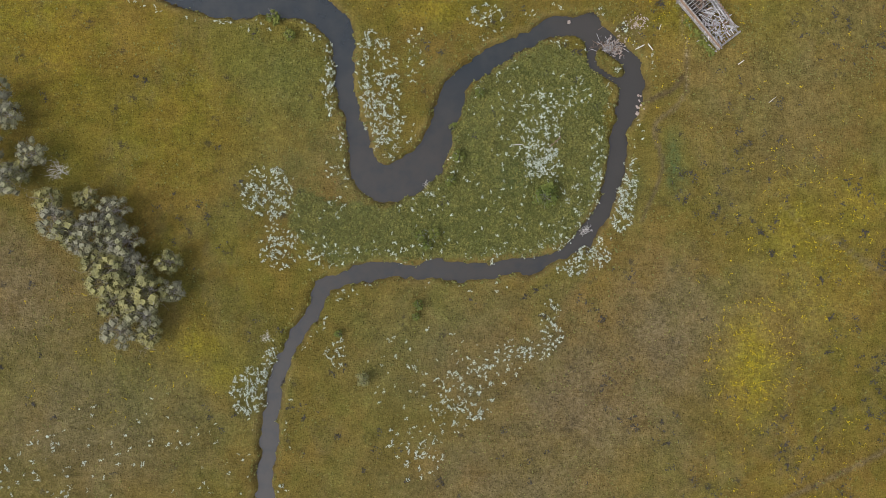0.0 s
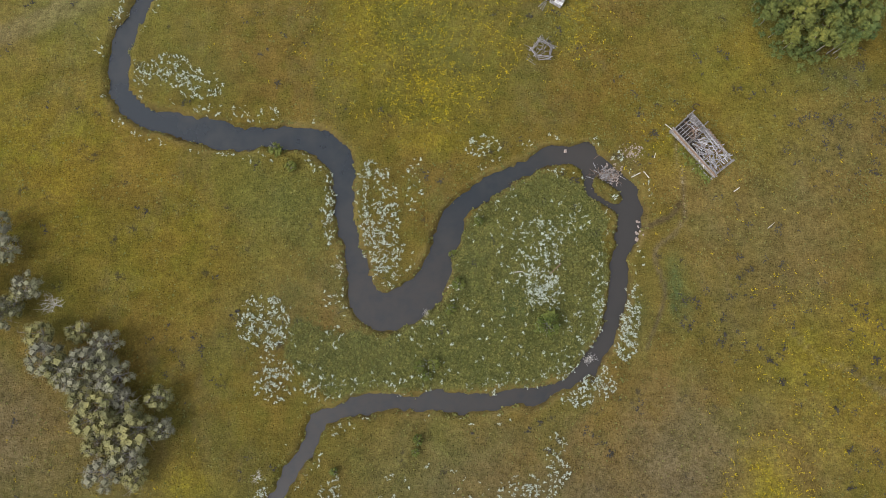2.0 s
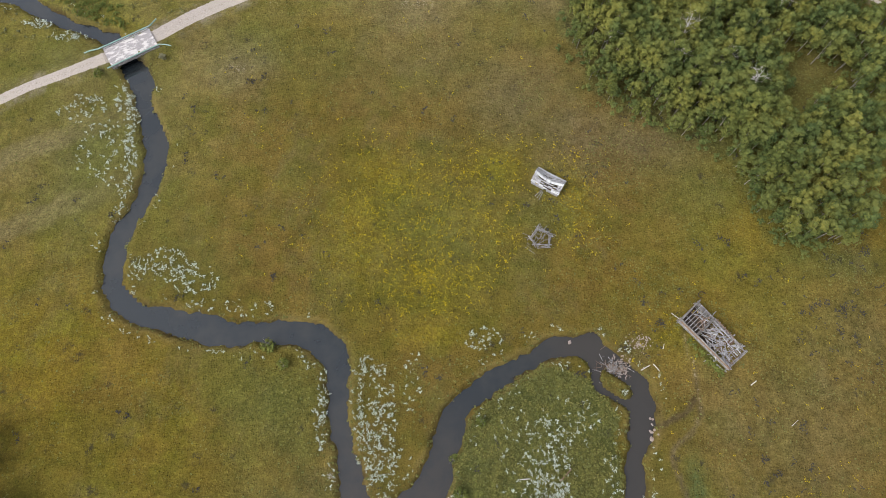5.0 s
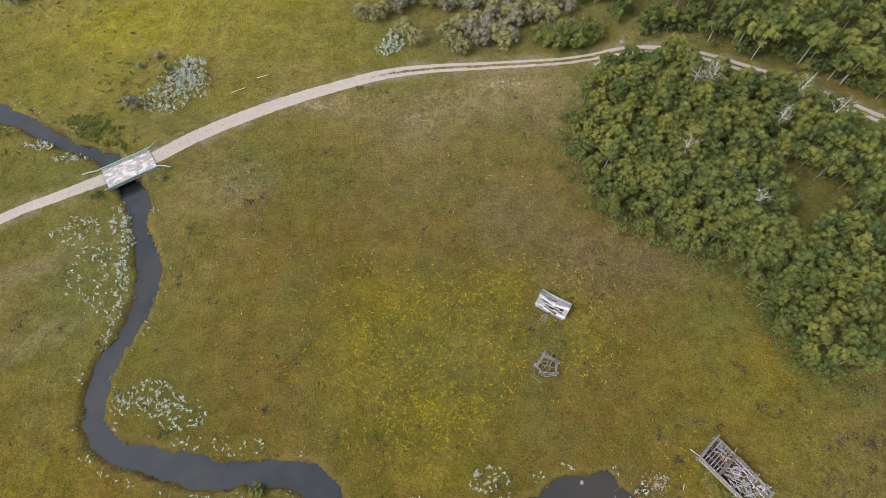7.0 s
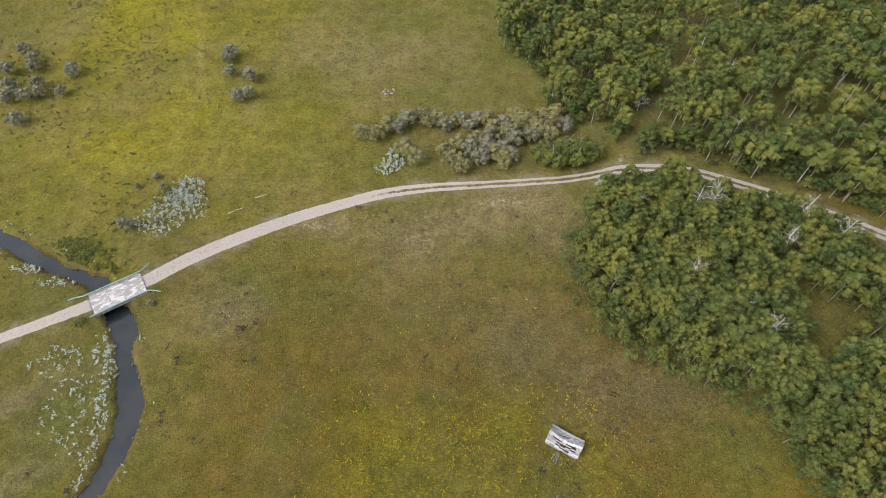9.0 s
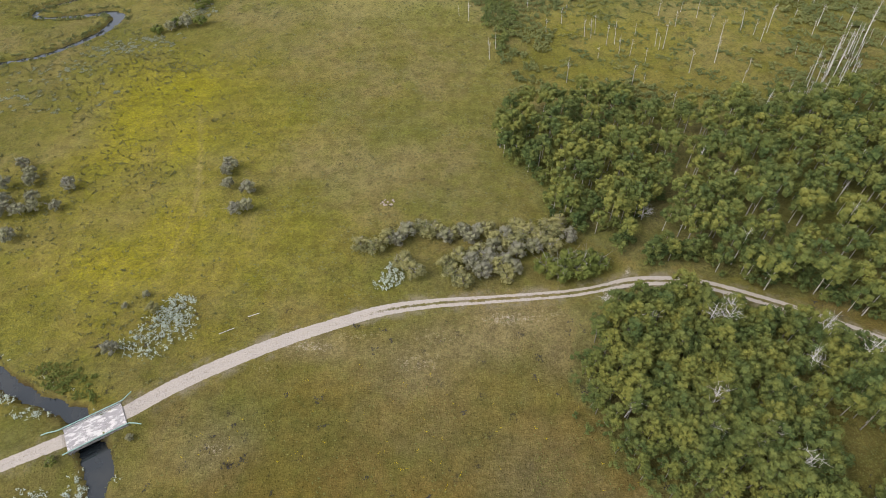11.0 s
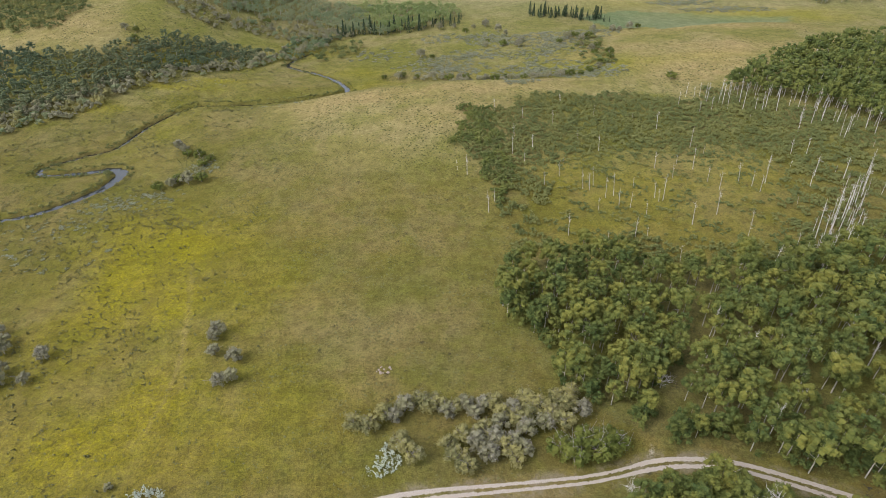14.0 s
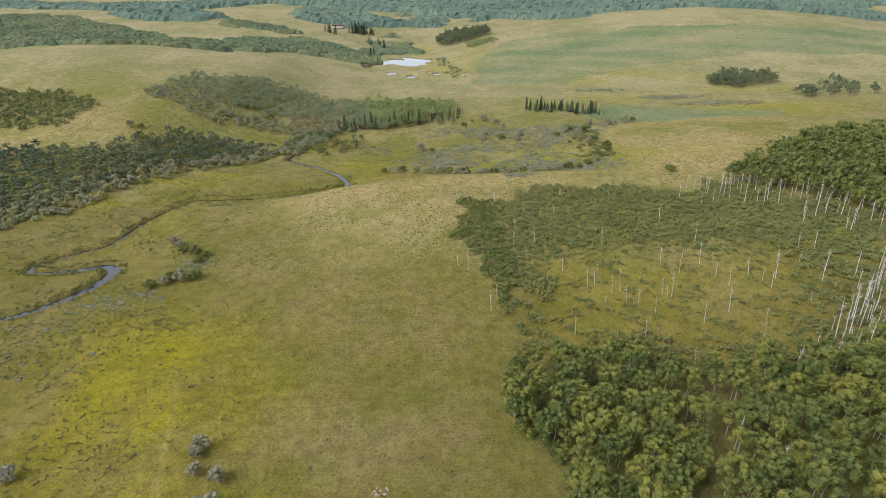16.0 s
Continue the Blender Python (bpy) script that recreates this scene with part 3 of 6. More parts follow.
a_lush = np.maximum(inside(GX + wobble(GX, GY, 6), GY + wobble(GX, GY, 5, 1), LUSH) * 0.9, np.maximum(blotch([(-25, 30, 7, 8, 0.7), (-30, 15, 6, 7, 0.45), (-16, 30, 3, 8, 0.5), (35, 10, 2.5, 5, 0.8), (-4, -14, 8, 6, 0.5), (-12, -22, 7, 6, 0.35), (-48, -24, 12, 10, 0.4), (-30, -25, 4, 7, 0.6), (-63, 80, 8, 12, 0.7), (-75, 100, 8, 6, 0.5), (-70, 113, 9, 5, 0.7), (-80, 118, 8, 5, 0.5), (-45, 54, 7, 3, 0.5), (48, 66, 6, 6, 0.4), (-35, 102, 6, 5, 0.5)]),
    blotch([(0, 136, 14, 3, 0.6), (3, 62, 10, 9, 0.6), (-95, 300, 40, 45, 0.35), (40, 380, 60, 40, 0.5), (20, 180, 16, 24, 0.25)])))
a_rush = blotch([(42.5, 15, 1.0, 4.0, 0.9), (44, 12, 1.0, 2.0, 0.6), (54, 67, 4, 4, 0.3), (59, 71, 3, 4, 0.25), (66, 55, 4, 2.5, 0.4), (75, 53, 4, 2.5, 0.35), (14, 12.5, 2, 2, 0.5), (-56, 120, 3, 4, 0.35), (46.0, 40.5, 0.9, 0.9, 0.6), (48, 37.3, 0.8, 1.2, 0.8)])
a_mud = np.clip(smooth(0.75, 0.05, g_water), 0, 1) * np.clip(0.55 + 0.6 * wobble(GX, GY, 5, 4), 0.15, 1)
a_mud = np.maximum(a_mud, blotch([(33, 38, 2.2, 1.6, 0.55), (37.4, 28.5, 0.6, 1.6, 0.7)]))
a_mud = np.maximum(a_mud, 0.7 * smooth(0.45, -0.1, nearness(GX, GY, TRAILS[2], 4.0)[0] + 0.35 * wobble(GX, GY, 1.2, 2)))
a_mud = np.maximum(a_mud, 0.4 * smooth(0.3, -0.1, nearness(GX, GY, TRAILS[0], 4.0)[0]) * smooth(22, 19, GY))
a_hill = np.clip(0.5 * smooth(68, 155, GY) + 0.5 * smooth(2.0, 7, g_land) * smooth(200, 280, GY) + 0.4 * smooth(300, 420, GY), 0, 1)
OLD_BURN = [(22, 290), (41, 300), (61, 303), (89, 300), (107, 292), (123, 299), (150, 290), (175, 270), (185, 240), (170, 200), (127, 196), (83, 186), (60, 196), (30, 199), (24, 215), (26, 235), (24, 250), (15, 264)]
in_burn = inside(GX + 4 * wobble(GX, GY, 9) + 7 * wobble(GX, GY, 24, 5), GY + 4 * wobble(GX, GY, 8, 2) + 7 * wobble(GX, GY, 22, 7), OLD_BURN)
a_flower = np.maximum(a_flower, blotch([(-60, 142, 26, 14, 0.6), (-80, 166, 20, 14, 0.5), (-48, 188, 13, 18, 0.4), (-72, 206, 20, 18, 0.6), (-35, 150, 12, 10, 0.4), (-72, 124, 18, 9, 0.42), (-45, 122, 12, 6, 0.3), (-84, 132, 12, 9, 0.4), (-64, 108, 5, 4, 0.3)]))
a_road = np.maximum(a_road, 0.3 * smooth(0.35, -0.1, nearness(GX, GY, TRAILS[0], 4.0)[0] + 0.2 * wobble(GX, GY, 1.5, 2)) * smooth(24, 27, GY))
a_hill = np.maximum(a_hill, 0.3 * smooth(-22, -50, GX) * smooth(45, 72, GY))
a_hill = a_hill * (1 - 0.25 * in_burn)
a_lush = np.maximum(a_lush, in_burn * (0.15 + 0.55 * smooth(232, 262, GY)))
WOOD_FLOORS = ([(31, 127), (28, 106), (33, 90), (47, 82), (58, 71), (61, 59), (74, 57), (82, 72), (95, 96), (112, 97), (83, 115), (60, 126)], [(20, 188), (25, 166), (35, 146), (48, 136), (73, 129), (98, 116), (125, 104), (165, 130), (160, 190), (100, 190), (58, 196), (29, 198)])
for floor_ in WOOD_FLOORS:
    a_lush = np.maximum(a_lush, 0.6 * inside(GX + 2 * wobble(GX, GY, 6), GY + 2 * wobble(GX, GY, 5, 1), floor_))
a_field = inside(GX, GY, [(108, 464), (123, 471), (141, 481), (203, 468), (250, 460), (243, 452), (212, 410), (170, 404), (139, 400), (118, 447)]) * 0.9
on_hill = inside(GX + 6 * wobble(GX, GY, 30), GY + 6 * wobble(GX, GY, 25, 2), [(53, 557), (58, 656), (95, 730), (172, 745), (294, 720), (520, 700), (435, 612), (297, 620), (201, 604), (147, 573), (126, 545)])
a_field = np.maximum(a_field, on_hill * np.clip(0.62 + 0.5 * wobble(GX / 3.0, GY, 22.0, 1.0), 0.1, 0.95))
a_flower = np.maximum(a_flower, blotch([(138, 556, 16, 10, 0.55), (180, 575, 30, 8, 0.45), (222, 560, 24, 10, 0.4), (250, 520, 34, 8, 0.45), (270, 458, 20, 8, 0.5), (15, 745, 12, 30, 0.5), (55, 690, 14, 40, 0.3), (-120, 372, 14, 3, 0.8), (-60, 400, 22, 6, 0.4), (-30, 366, 14, 6, 0.4)]))
a_mud = a_mud * (1 - 0.25 * smooth(150, 230, GY))
# where the road runs: distance across it, half width, and the grassy strip between its wheel tracks
r_across = np.sign(GY - np.interp(GX, ROAD[:, 0], ROAD[:, 1])) * np.minimum(g_road_d, 9.0)
r_half = np.interp(GX, ROAD[:, 0], ROAD[:, 2]) + 0.12 - 0.1 * smooth(-5, 15, GX)
r_strip = 0.25 + 0.7 * smooth(-18, 5, GX)
g_fringe = smooth(1.7, 0.7, g_water) * smooth(150, 120, GY) * np.clip(0.5 + 0.9 * wobble(GX, GY, 8.0, 2.5), 0.0, 1.0)
for name, layers in (("cover_c", (r_across, r_half, r_strip, g_fringe)), ("cover_a", (a_road, a_dry_shade, a_flower, a_lush)), ("cover_b", (a_rush, a_mud, a_hill, a_field))):
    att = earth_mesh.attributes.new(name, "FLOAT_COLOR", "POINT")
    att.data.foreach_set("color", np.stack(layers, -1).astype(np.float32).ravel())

earth = tagged(new("ground", earth_mesh), "rolling meadow land with uneven grass, dry and flowering patches", "ground", kind="structure")

# ---- water ----
def sheet(name, x0, y0, x1, y1, z, step):
    xs, ys = np.arange(x0, x1 + step, step), np.arange(y0, y1 + step, step)
    X, Y = np.meshgrid(xs, ys)
    i = np.arange(X.size).reshape(X.shape)
    f = np.stack([i[:-1, :-1], i[:-1, 1:], i[1:, 1:], i[1:, :-1]], -1).reshape(-1, 4)
    return mesh_of(name, np.stack([X, Y, np.full(X.shape, z)], -1).reshape(-1, 3), f, [WATER], True)


tagged(new("water", sheet("water", -170, -75, 60, 725, 0.0, 10)), "still dark creek winding between grassy banks", "creek", kind="structure")

# ---- plants ----
def frames_for(normals, rng):
    """Two directions across each normal."""
    n = normals / np.linalg.norm(normals, axis=1, keepdims=True)
    r = rng.normal(size=n.shape)
    u = np.cross(n, r)
    u /= np.linalg.norm(u, axis=1, keepdims=True)
    return u, np.cross(n, u)


def leaf_cards(centres, normals, size, rng, stretch=1.0):
    """Leaf sprays as small folded quads: vertices (n*4, 3)."""
    u, v = frames_for(normals, rng)
    s = size * rng.uniform(0.6, 1.25, (len(centres), 1))
    n = normals / np.linalg.norm(normals, axis=1, keepdims=True)
    a = centres - u * s * stretch
    b = centres - v * s * 0.62 - n * s * 0.25
    c = centres + u * s * stretch + n * s * 0.15
    d = centres + v * s * 0.62 - n * s * 0.25
    return np.stack([a, b, c, d], 1).reshape(-1, 3)


def lobed_crown(rng, radius, low, top, lobes, leaves, size, lump=(0.34, 0.5), core=2):
    """A crown of rounded bosses, each a leafy ball on an uneven core; the bosses sit on a dome."""
    half = (top - low) / 2
    pieces = []
    for k in range(lobes):
        a, up = 2.4 * k + rng.uniform(-0.5, 0.5), 1.0 - 1.45 * (k + 0.5) / lobes + rng.uniform(-0.12, 0.12)
        up = max(-0.6, min(1.0, up))
        flat = math.sqrt(1 - up * up)
        r = radius * rng.uniform(*lump)
        c = np.array([math.cos(a) * flat * (radius - r), math.sin(a) * flat * (radius - r), low + half + up * max(half - r * 0.8, 0.1)])
        c = c + rng.normal(0, 0.07 * radius, 3)
        v, f = heart(rng, r * 0.86, -r * 0.74, r * 0.74, core)
        pieces.append((v + c, f))
        q = rng.normal(size=(leaves, 3))
        q[:, 2] = np.abs(q[:, 2]) * 1.1 - 0.45
        q /= np.linalg.norm(q, axis=1, keepdims=True)
        p = c + q * r * rng.uniform(0.84, 1.14, (leaves, 1)) * np.array([1, 1, 0.88])
        pieces.append(quads(leaf_cards(p, q + 0.38 * rng.normal(size=(leaves, 3)), size, rng)))
    return joined(pieces)


def tube(points, radii, sides=5):
    """A tapering limb through points."""
    pts = [Vector(p) for p in points]
    vs, fs = [], []
    for i, p in enumerate(pts):
        way = (pts[min(i + 1, len(pts) - 1)] - pts[max(i - 1, 0)]).normalized()
        a = way.orthogonal().normalized()
        b = way.cross(a)
        for k in range(sides):
            t = 2 * math.pi * k / sides
            vs.append(tuple(p + (a * math.cos(t) + b * math.sin(t)) * radii[i]))
    for i in range(len(pts) - 1):
        for k in range(sides):
            fs.append((i * sides + k, i * sides + (k + 1) % sides, (i + 1) * sides + (k + 1) % sides, (i + 1) * sides + k))
    return np.array(vs), np.array(fs)


def joined(pieces):
    """Several (verts, faces) as one pair."""
    vs, fs, n = [], [], 0
    for v, f in pieces:
        vs.append(v), fs.append(f + n)
        n += len(v)
    return np.vstack(vs), np.vstack(fs)


def quads(v):
    return v, np.arange(len(v)).reshape(-1, 4)


def limbs(rng, tall, radius, thick, count, start=0.35, lean=0.3, sides=5, twigs=0):
    """A trunk with side limbs."""
    sway = rng.normal(0, lean, 2)
    trunk = [(sway[0] * s * s, sway[1] * s * s, tall * s) for s in (0, 0.3, 0.6, 0.85, 1.0)]
    out = [tube(trunk, [thick, thick * 0.85, thick * 0.6, thick * 0.35, thick * 0.12], sides)]
    for _ in range(count):
        s = rng.uniform(start, 0.9)
        a = rng.uniform(0, 2 * math.pi)
        base = np.array([sway[0] * s * s, sway[1] * s * s, tall * s])
        reach = radius * rng.uniform(0.45, 0.9) * (1.1 - 0.5 * s)
        tip = base + np.array([math.cos(a) * reach, math.sin(a) * reach, reach * rng.uniform(0.4, 1.0)])
        bend = (base + tip) / 2 + rng.normal(0, 0.08 * radius, 3)
        t = thick * (1 - s) * 0.6 + 0.02
        out.append(tube([base, bend, tip], [t, t * 0.6, t * 0.2], 4))
        for _ in range(twigs):
            k = rng.uniform(0.4, 1.0)
            b2 = bend + (tip - bend) * k
            tip2 = b2 + rng.normal(0, 0.28 * radius, 3) + np.array([0, 0, 0.15 * radius])
            out.append(tube([b2, (b2 + tip2) / 2 + rng.normal(0, 0.04, 3), tip2], [t * 0.45, t * 0.3, t * 0.12], 3))
    return joined(out)


def scatter(poly, gap, rng, fill=1.0, holes=(), ragged=0.0):
    """Uneven places in an outline, about gap apart."""
    xs, ys = [p[0] for p in poly], [p[1] for p in poly]
    X, Y = np.meshgrid(np.arange(min(xs), max(xs) + gap, gap), np.arange(min(ys), max(ys) + gap * 0.87, gap * 0.87))
    X[1::2] += gap / 2
    X, Y = X.ravel() + rng.uniform(-0.42, 0.42, X.size) * gap, Y.ravel() + rng.uniform(-0.42, 0.42, Y.size) * gap
    wob = max(gap * 0.9, 2.6)
    keep = inside(X + wob * wobble(X, Y, 9.0) + ragged * wobble(X, Y, 24.0, 5.0), Y + wob * wobble(X, Y, 8.0, 2.0) + ragged * wobble(X, Y, 22.0, 7.0), list(poly)) & (rng.random(X.size) < fill)
    for h in holes:
        keep &= ~inside(X + wob * 1.6 * wobble(X, Y, 7.0, 4.0), Y + wob * 1.6 * wobble(X, Y, 6.0, 1.0), list(h))
    keep &= nearness(X, Y, ROAD, 5.0)[0] > 1.6
    keep &= nearness(X, Y, TRACK, 5.0)[0] > 1.3
    X, Y = X[keep], Y[keep]
    z, water, _, _ = ground(X, Y)
    ok = water > 0.3
    return np.stack([X[ok], Y[ok], z[ok]], 1)


def planted(name, places, kinds, mats, rng, label, category, low=0.75, high=1.25, flat=1.0, sink=0.1):
    """One object of many plants. kinds: lists of (verts, faces, material number)."""
    V, F, M, n = [], [], [], 0
    for x, y, z in places:
        k = kinds[rng.integers(len(kinds))]
        a, s = rng.uniform(0, 2 * math.pi), rng.uniform(low, high)
        c, si = math.cos(a) * s, math.sin(a) * s
        for v, f, m in k:
            w = np.stack([v[:, 0] * c - v[:, 1] * si + x, v[:, 0] * si + v[:, 1] * c + y, v[:, 2] * s * flat * rng.uniform(0.85, 1.15) + z - sink], 1)
            V.append(w), F.append(f + n), M.append(np.full(len(f), m))
            n += len(v)
    me = mesh_of(name, np.vstack(V), np.vstack(F), mats, False, np.concatenate(M))
    return tagged(new(name, me), label, category, kind="stuff")


def heart(rng, radius, low, top, cuts=2):
    """The dense lumpy inside of a crown: an uneven dome of small faces."""
    vs, fs, n = [], [], 0
    g = np.linspace(-1, 1, cuts + 1)
    A, B = [q.ravel() for q in np.meshgrid(g, g)]
    i = np.arange((cuts + 1) ** 2).reshape(cuts + 1, cuts + 1)
    f = np.stack([i[:-1, :-1], i[:-1, 1:], i[1:, 1:], i[1:, :-1]], -1).reshape(-1, 4)
    one = np.ones_like(A)
    for side in ((A, B, one), (B, A, -one), (one, A, B), (-one, B, A), (B, one, A), (A, -one, B)):
        vs.append(np.stack(side, 1)), fs.append(f + n)
        n += len(A)
    v = np.vstack(vs)
    v /= np.linalg.norm(v, axis=1, keepdims=True)
    k = rng.uniform(0, 6)
    swell = 1 + 0.22 * np.sin(4 * v[:, 0] + k) * np.sin(5 * v[:, 1] - k) + 0.14 * np.sin(6 * v[:, 2] + 3 * v[:, 0] + 2 * k)
    v = v * swell[:, None] * np.array([radius, radius, (top - low) / 2]) + np.array([0, 0, (low + top) / 2])
    return v, np.vstack(fs)


def wood_kind(rng, tall, radius, leaves, size, trunk=True, clumps=12, low=0.38, branches=2, cuts=2, lump=(0.28, 0.44), leaf=0):
    parts = [(*lobed_crown(rng, radius, tall * low, tall, clumps, leaves, size, lump, cuts), leaf)]
    if trunk:
        parts.append((*limbs(rng, tall * 0.8, radius, 0.012 * tall + 0.03, branches, 0.45, 0.3, 4), 1))
    return parts

# ---- woods ----
rng = np.random.default_rng(7)
NEARWOOD = [(38, 124), (31, 114), (29, 105), (30, 95), (33, 90), (39, 86), (47, 82), (54, 78), (58, 71), (59, 63), (61, 59), (68, 56), (74, 57), (79, 64), (82, 72), (86, 80), (95, 93), (112, 93), (96, 104), (83, 111.5), (71, 118.5), (60, 123.5), (49, 124.7)]
GLADE = [(69, 101), (76, 96), (80, 91), (77, 84), (73, 79), (69, 81), (69.5, 90)]
WEST_OF_TRACK = [(20, 188), (22, 174), (25, 166), (30, 163), (31, 154), (35, 146), (44, 140), (47, 141), (54, 150), (60, 160), (66, 172), (72, 186), (58, 196), (40, 199), (29, 198)]
EAST_OF_TRACK = [(48, 136), (58, 134), (73, 129), (86, 122), (98, 116), (125, 104), (165, 130), (160, 190), (127, 195), (100, 190), (83, 184), (74, 186), (66, 164), (57, 148)]
REGROWTH = [(22, 290), (41, 300), (61, 303), (89, 300), (107, 292), (123, 299), (150, 290), (175, 270), (185, 240), (170, 200), (127, 196), (83, 186), (60, 196), (30, 199), (24, 215), (24, 235), (22, 250), (13, 264)]
CLEARING = [(45, 257), (73, 254), (110, 250), (122, 236), (117, 214), (100, 199), (78, 197), (57, 203), (41, 214), (37, 235)]

# living aspens of the near wood, each a tree of its own
tree_kinds = []
for k in range(7):
    tall, rad = 6.2 + 0.45 * k, 1.45 + 0.12 * (k % 4)
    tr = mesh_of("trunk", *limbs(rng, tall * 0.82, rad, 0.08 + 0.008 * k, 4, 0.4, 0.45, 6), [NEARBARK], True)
    cr = mesh_of("crown", *lobed_crown(rng, rad * 1.12, tall * 0.3, tall, 17, 22, 0.19, (0.24, 0.42), 1), [BRIGHTASPEN if k in (1, 4, 6) else ASPEN])
    tree_kinds.append((tr, cr))


def tree(name, meshes, x, y, s, turn, label, category, group, names=("trunk", "crown")):
    ob = tagged(new(name), label, category, group)
    ob.matrix_basis = pose(x, y, height(x, y) - 0.05, 0, 0, turn) @ Matrix.Scale(s, 4)
    for part_name, me in zip(names, meshes):
        o = new(part_name, me)
        o.parent = ob
    return ob


spots = scatter(NEARWOOD, 2.45, rng, 0.97, [GLADE])
edge_line = [(31, 114, 0), (29, 105, 0), (30, 95, 0), (39, 86, 0), (54, 78, 0), (59, 63, 0), (68, 56, 0), (79, 64, 0)]
edge_d = nearness(spots[:, 0], spots[:, 1], np.array(edge_line, float), 30)[1]
order = np.argsort(spots[:, 0] + 0.0 * spots[:, 1])
for i in order[:297]:
    x, y, _ = spots[i]
    s = rng.uniform(0.92, 1.32) * (0.55 + 0.45 * min(1.0, edge_d[i] / 7))
    small = s < 0.72
    tree("aspen_tree", tree_kinds[rng.integers(7)], x, y, s, rng.uniform(0, 360),
         "young low green aspen at the edge of the wood" if small else "leafy green aspen with a pale slender trunk", "tree", "aspens of the near wood")
far_kinds = [wood_kind(rng, 7.8 + 0.5 * k, 2.4 + 0.12 * k, 20, 0.23, True, 19, 0.42, 2, 1, (0.22, 0.40), 2 * (k % 2)) for k in range(6)]
near_kinds = [wood_kind(rng, 6.4 + 0.5 * k, 1.8, 18, 0.25, True, 8, 0.28, 1, 1, (0.36, 0.52), 2 * (k % 2)) for k in range(5)]
if len(order) > 297:
    planted("aspen_wood", spots[order[297:]], near_kinds, [ASPEN, NEARBARK, BRIGHTASPEN], rng, "leafy aspens growing close behind the near wood", "trees", 0.8, 1.15)
far_meshes = [(mesh_of("trunk", k[1][0], k[1][1], [PALEBARK], True), mesh_of("crown", k[0][0], k[0][1], [BRIGHTASPEN if k[0][2] else ASPEN])) for k in far_kinds]
for x, y, _ in scatter(WEST_OF_TRACK, 4.0, rng):
    tree("track_aspen", far_meshes[rng.integers(6)], x, y, rng.uniform(0.72, 1.14), rng.uniform(0, 360), "tall dark green aspen beside a grassy track", "tree", "aspens west of the track")
east = scatter(EAST_OF_TRACK, 4.2, rng, 0.96)
nearer = east[:, 0] < 98
for x, y, _ in east[nearer]:
    tree("track_aspen", far_meshes[rng.integers(6)], x, y, rng.uniform(0.74, 1.2), rng.uniform(0, 360), "tall yellowish green aspen with a pale bare trunk", "tree", "aspens east of the track")
planted("aspen_wood", east[~nearer], [wood_kind(rng, 7.8 + 0.5 * k, 2.6 + 0.1 * k, 14, 0.34, True, 9, 0.42, 1, 1, (0.34, 0.48), 2 * (k % 2)) for k in range(5)], [ASPEN, PALEBARK, BRIGHTASPEN], rng, "tall aspens with pale trunks north of the road", "trees", 0.8, 1.2)
WIDER = [(62 + (x - 62) * 1.05, 92 + (y - 92) * 1.05) for x, y in NEARWOOD]
planted("aspen_understorey", scatter(WIDER, 2.4, rng, 0.8, [GLADE]), [wood_kind(rng, 2.6 + 0.3 * k, 1.4, 11, 0.24, False, 5, 0.0, 0, 1, (0.36, 0.52)) for k in range(4)], [ASPEN], rng, "young aspen suckers filling the gaps of the wood", "bushes", 0.5, 1.15)
for edge in ([(20, 188), (22, 174), (25, 166), (30, 163), (31, 154), (35, 146), (40, 146), (36, 160), (30, 170), (28, 188)], [(48, 136), (58, 134), (73, 129), (86, 122), (98, 116), (102, 121), (80, 134), (60, 140), (52, 143)], [(44, 140), (47, 141), (54, 150), (60, 160), (57, 163), (48, 152), (40, 147)]):
    planted("aspen_understorey", scatter(edge, 2.1, rng, 0.85), [wood_kind(rng, 3.6 + 0.4 * k, 1.7, 12, 0.3, False, 6, 0.0, 0, 1, (0.36, 0.52)) for k in range(3)], [ASPEN], rng, "young aspen suckers along the edge of the wood", "bushes", 0.6, 1.2)
bush_kinds = [wood_kind(rng, 1.3 + 0.2 * k, 1.3, 5, 0.26, False, 5, 0.0, 0, 1, (0.26, 0.5)) for k in range(5)]
burn = scatter(REGROWTH, 1.8, rng, 0.97, (), 7.0)
open_ground = inside(burn[:, 0] + 5 * wobble(burn[:, 0], burn[:, 1], 8) + 9 * wobble(burn[:, 0], burn[:, 1], 19, 4), burn[:, 1] + 5 * wobble(burn[:, 0], burn[:, 1], 7, 3) + 8 * wobble(burn[:, 0], burn[:, 1], 17, 1), CLEARING)
thick = np.where(open_ground, 0.85 * smooth(0.0, 0.35, wobble(burn[:, 0], burn[:, 1], 5.5, 5.0)) + 0.06, smooth(-0.7, 0.2, wobble(burn[:, 0], burn[:, 1], 7.0, 5.0)))
grows = rng.random(len(burn)) < np.maximum(thick * 0.85, 0.9 * smooth(238, 262, burn[:, 1]))
planted("aspen_regrowth", burn[grows & ~open_ground], bush_kinds, [THICKET], rng, "waist-high to head-high aspen regrowth on old burnt ground", "bushes", 0.6, 1.3, 0.95)
planted("aspen_regrowth", burn[grows & open_ground], bush_kinds, [THICKET], rng, "scattered low bushes in a grassy clearing", "bushes", 0.4, 0.95, 0.7)
planted("aspen_regrowth", scatter([(20, 296), (30, 292), (32, 270), (34, 240), (28, 225), (22, 240), (24, 262), (12, 268)], 2.2, rng, 0.75), bush_kinds, [ASPEN], rng, "dark green bushes on the flank of a knoll", "bushes", 0.9, 1.5)
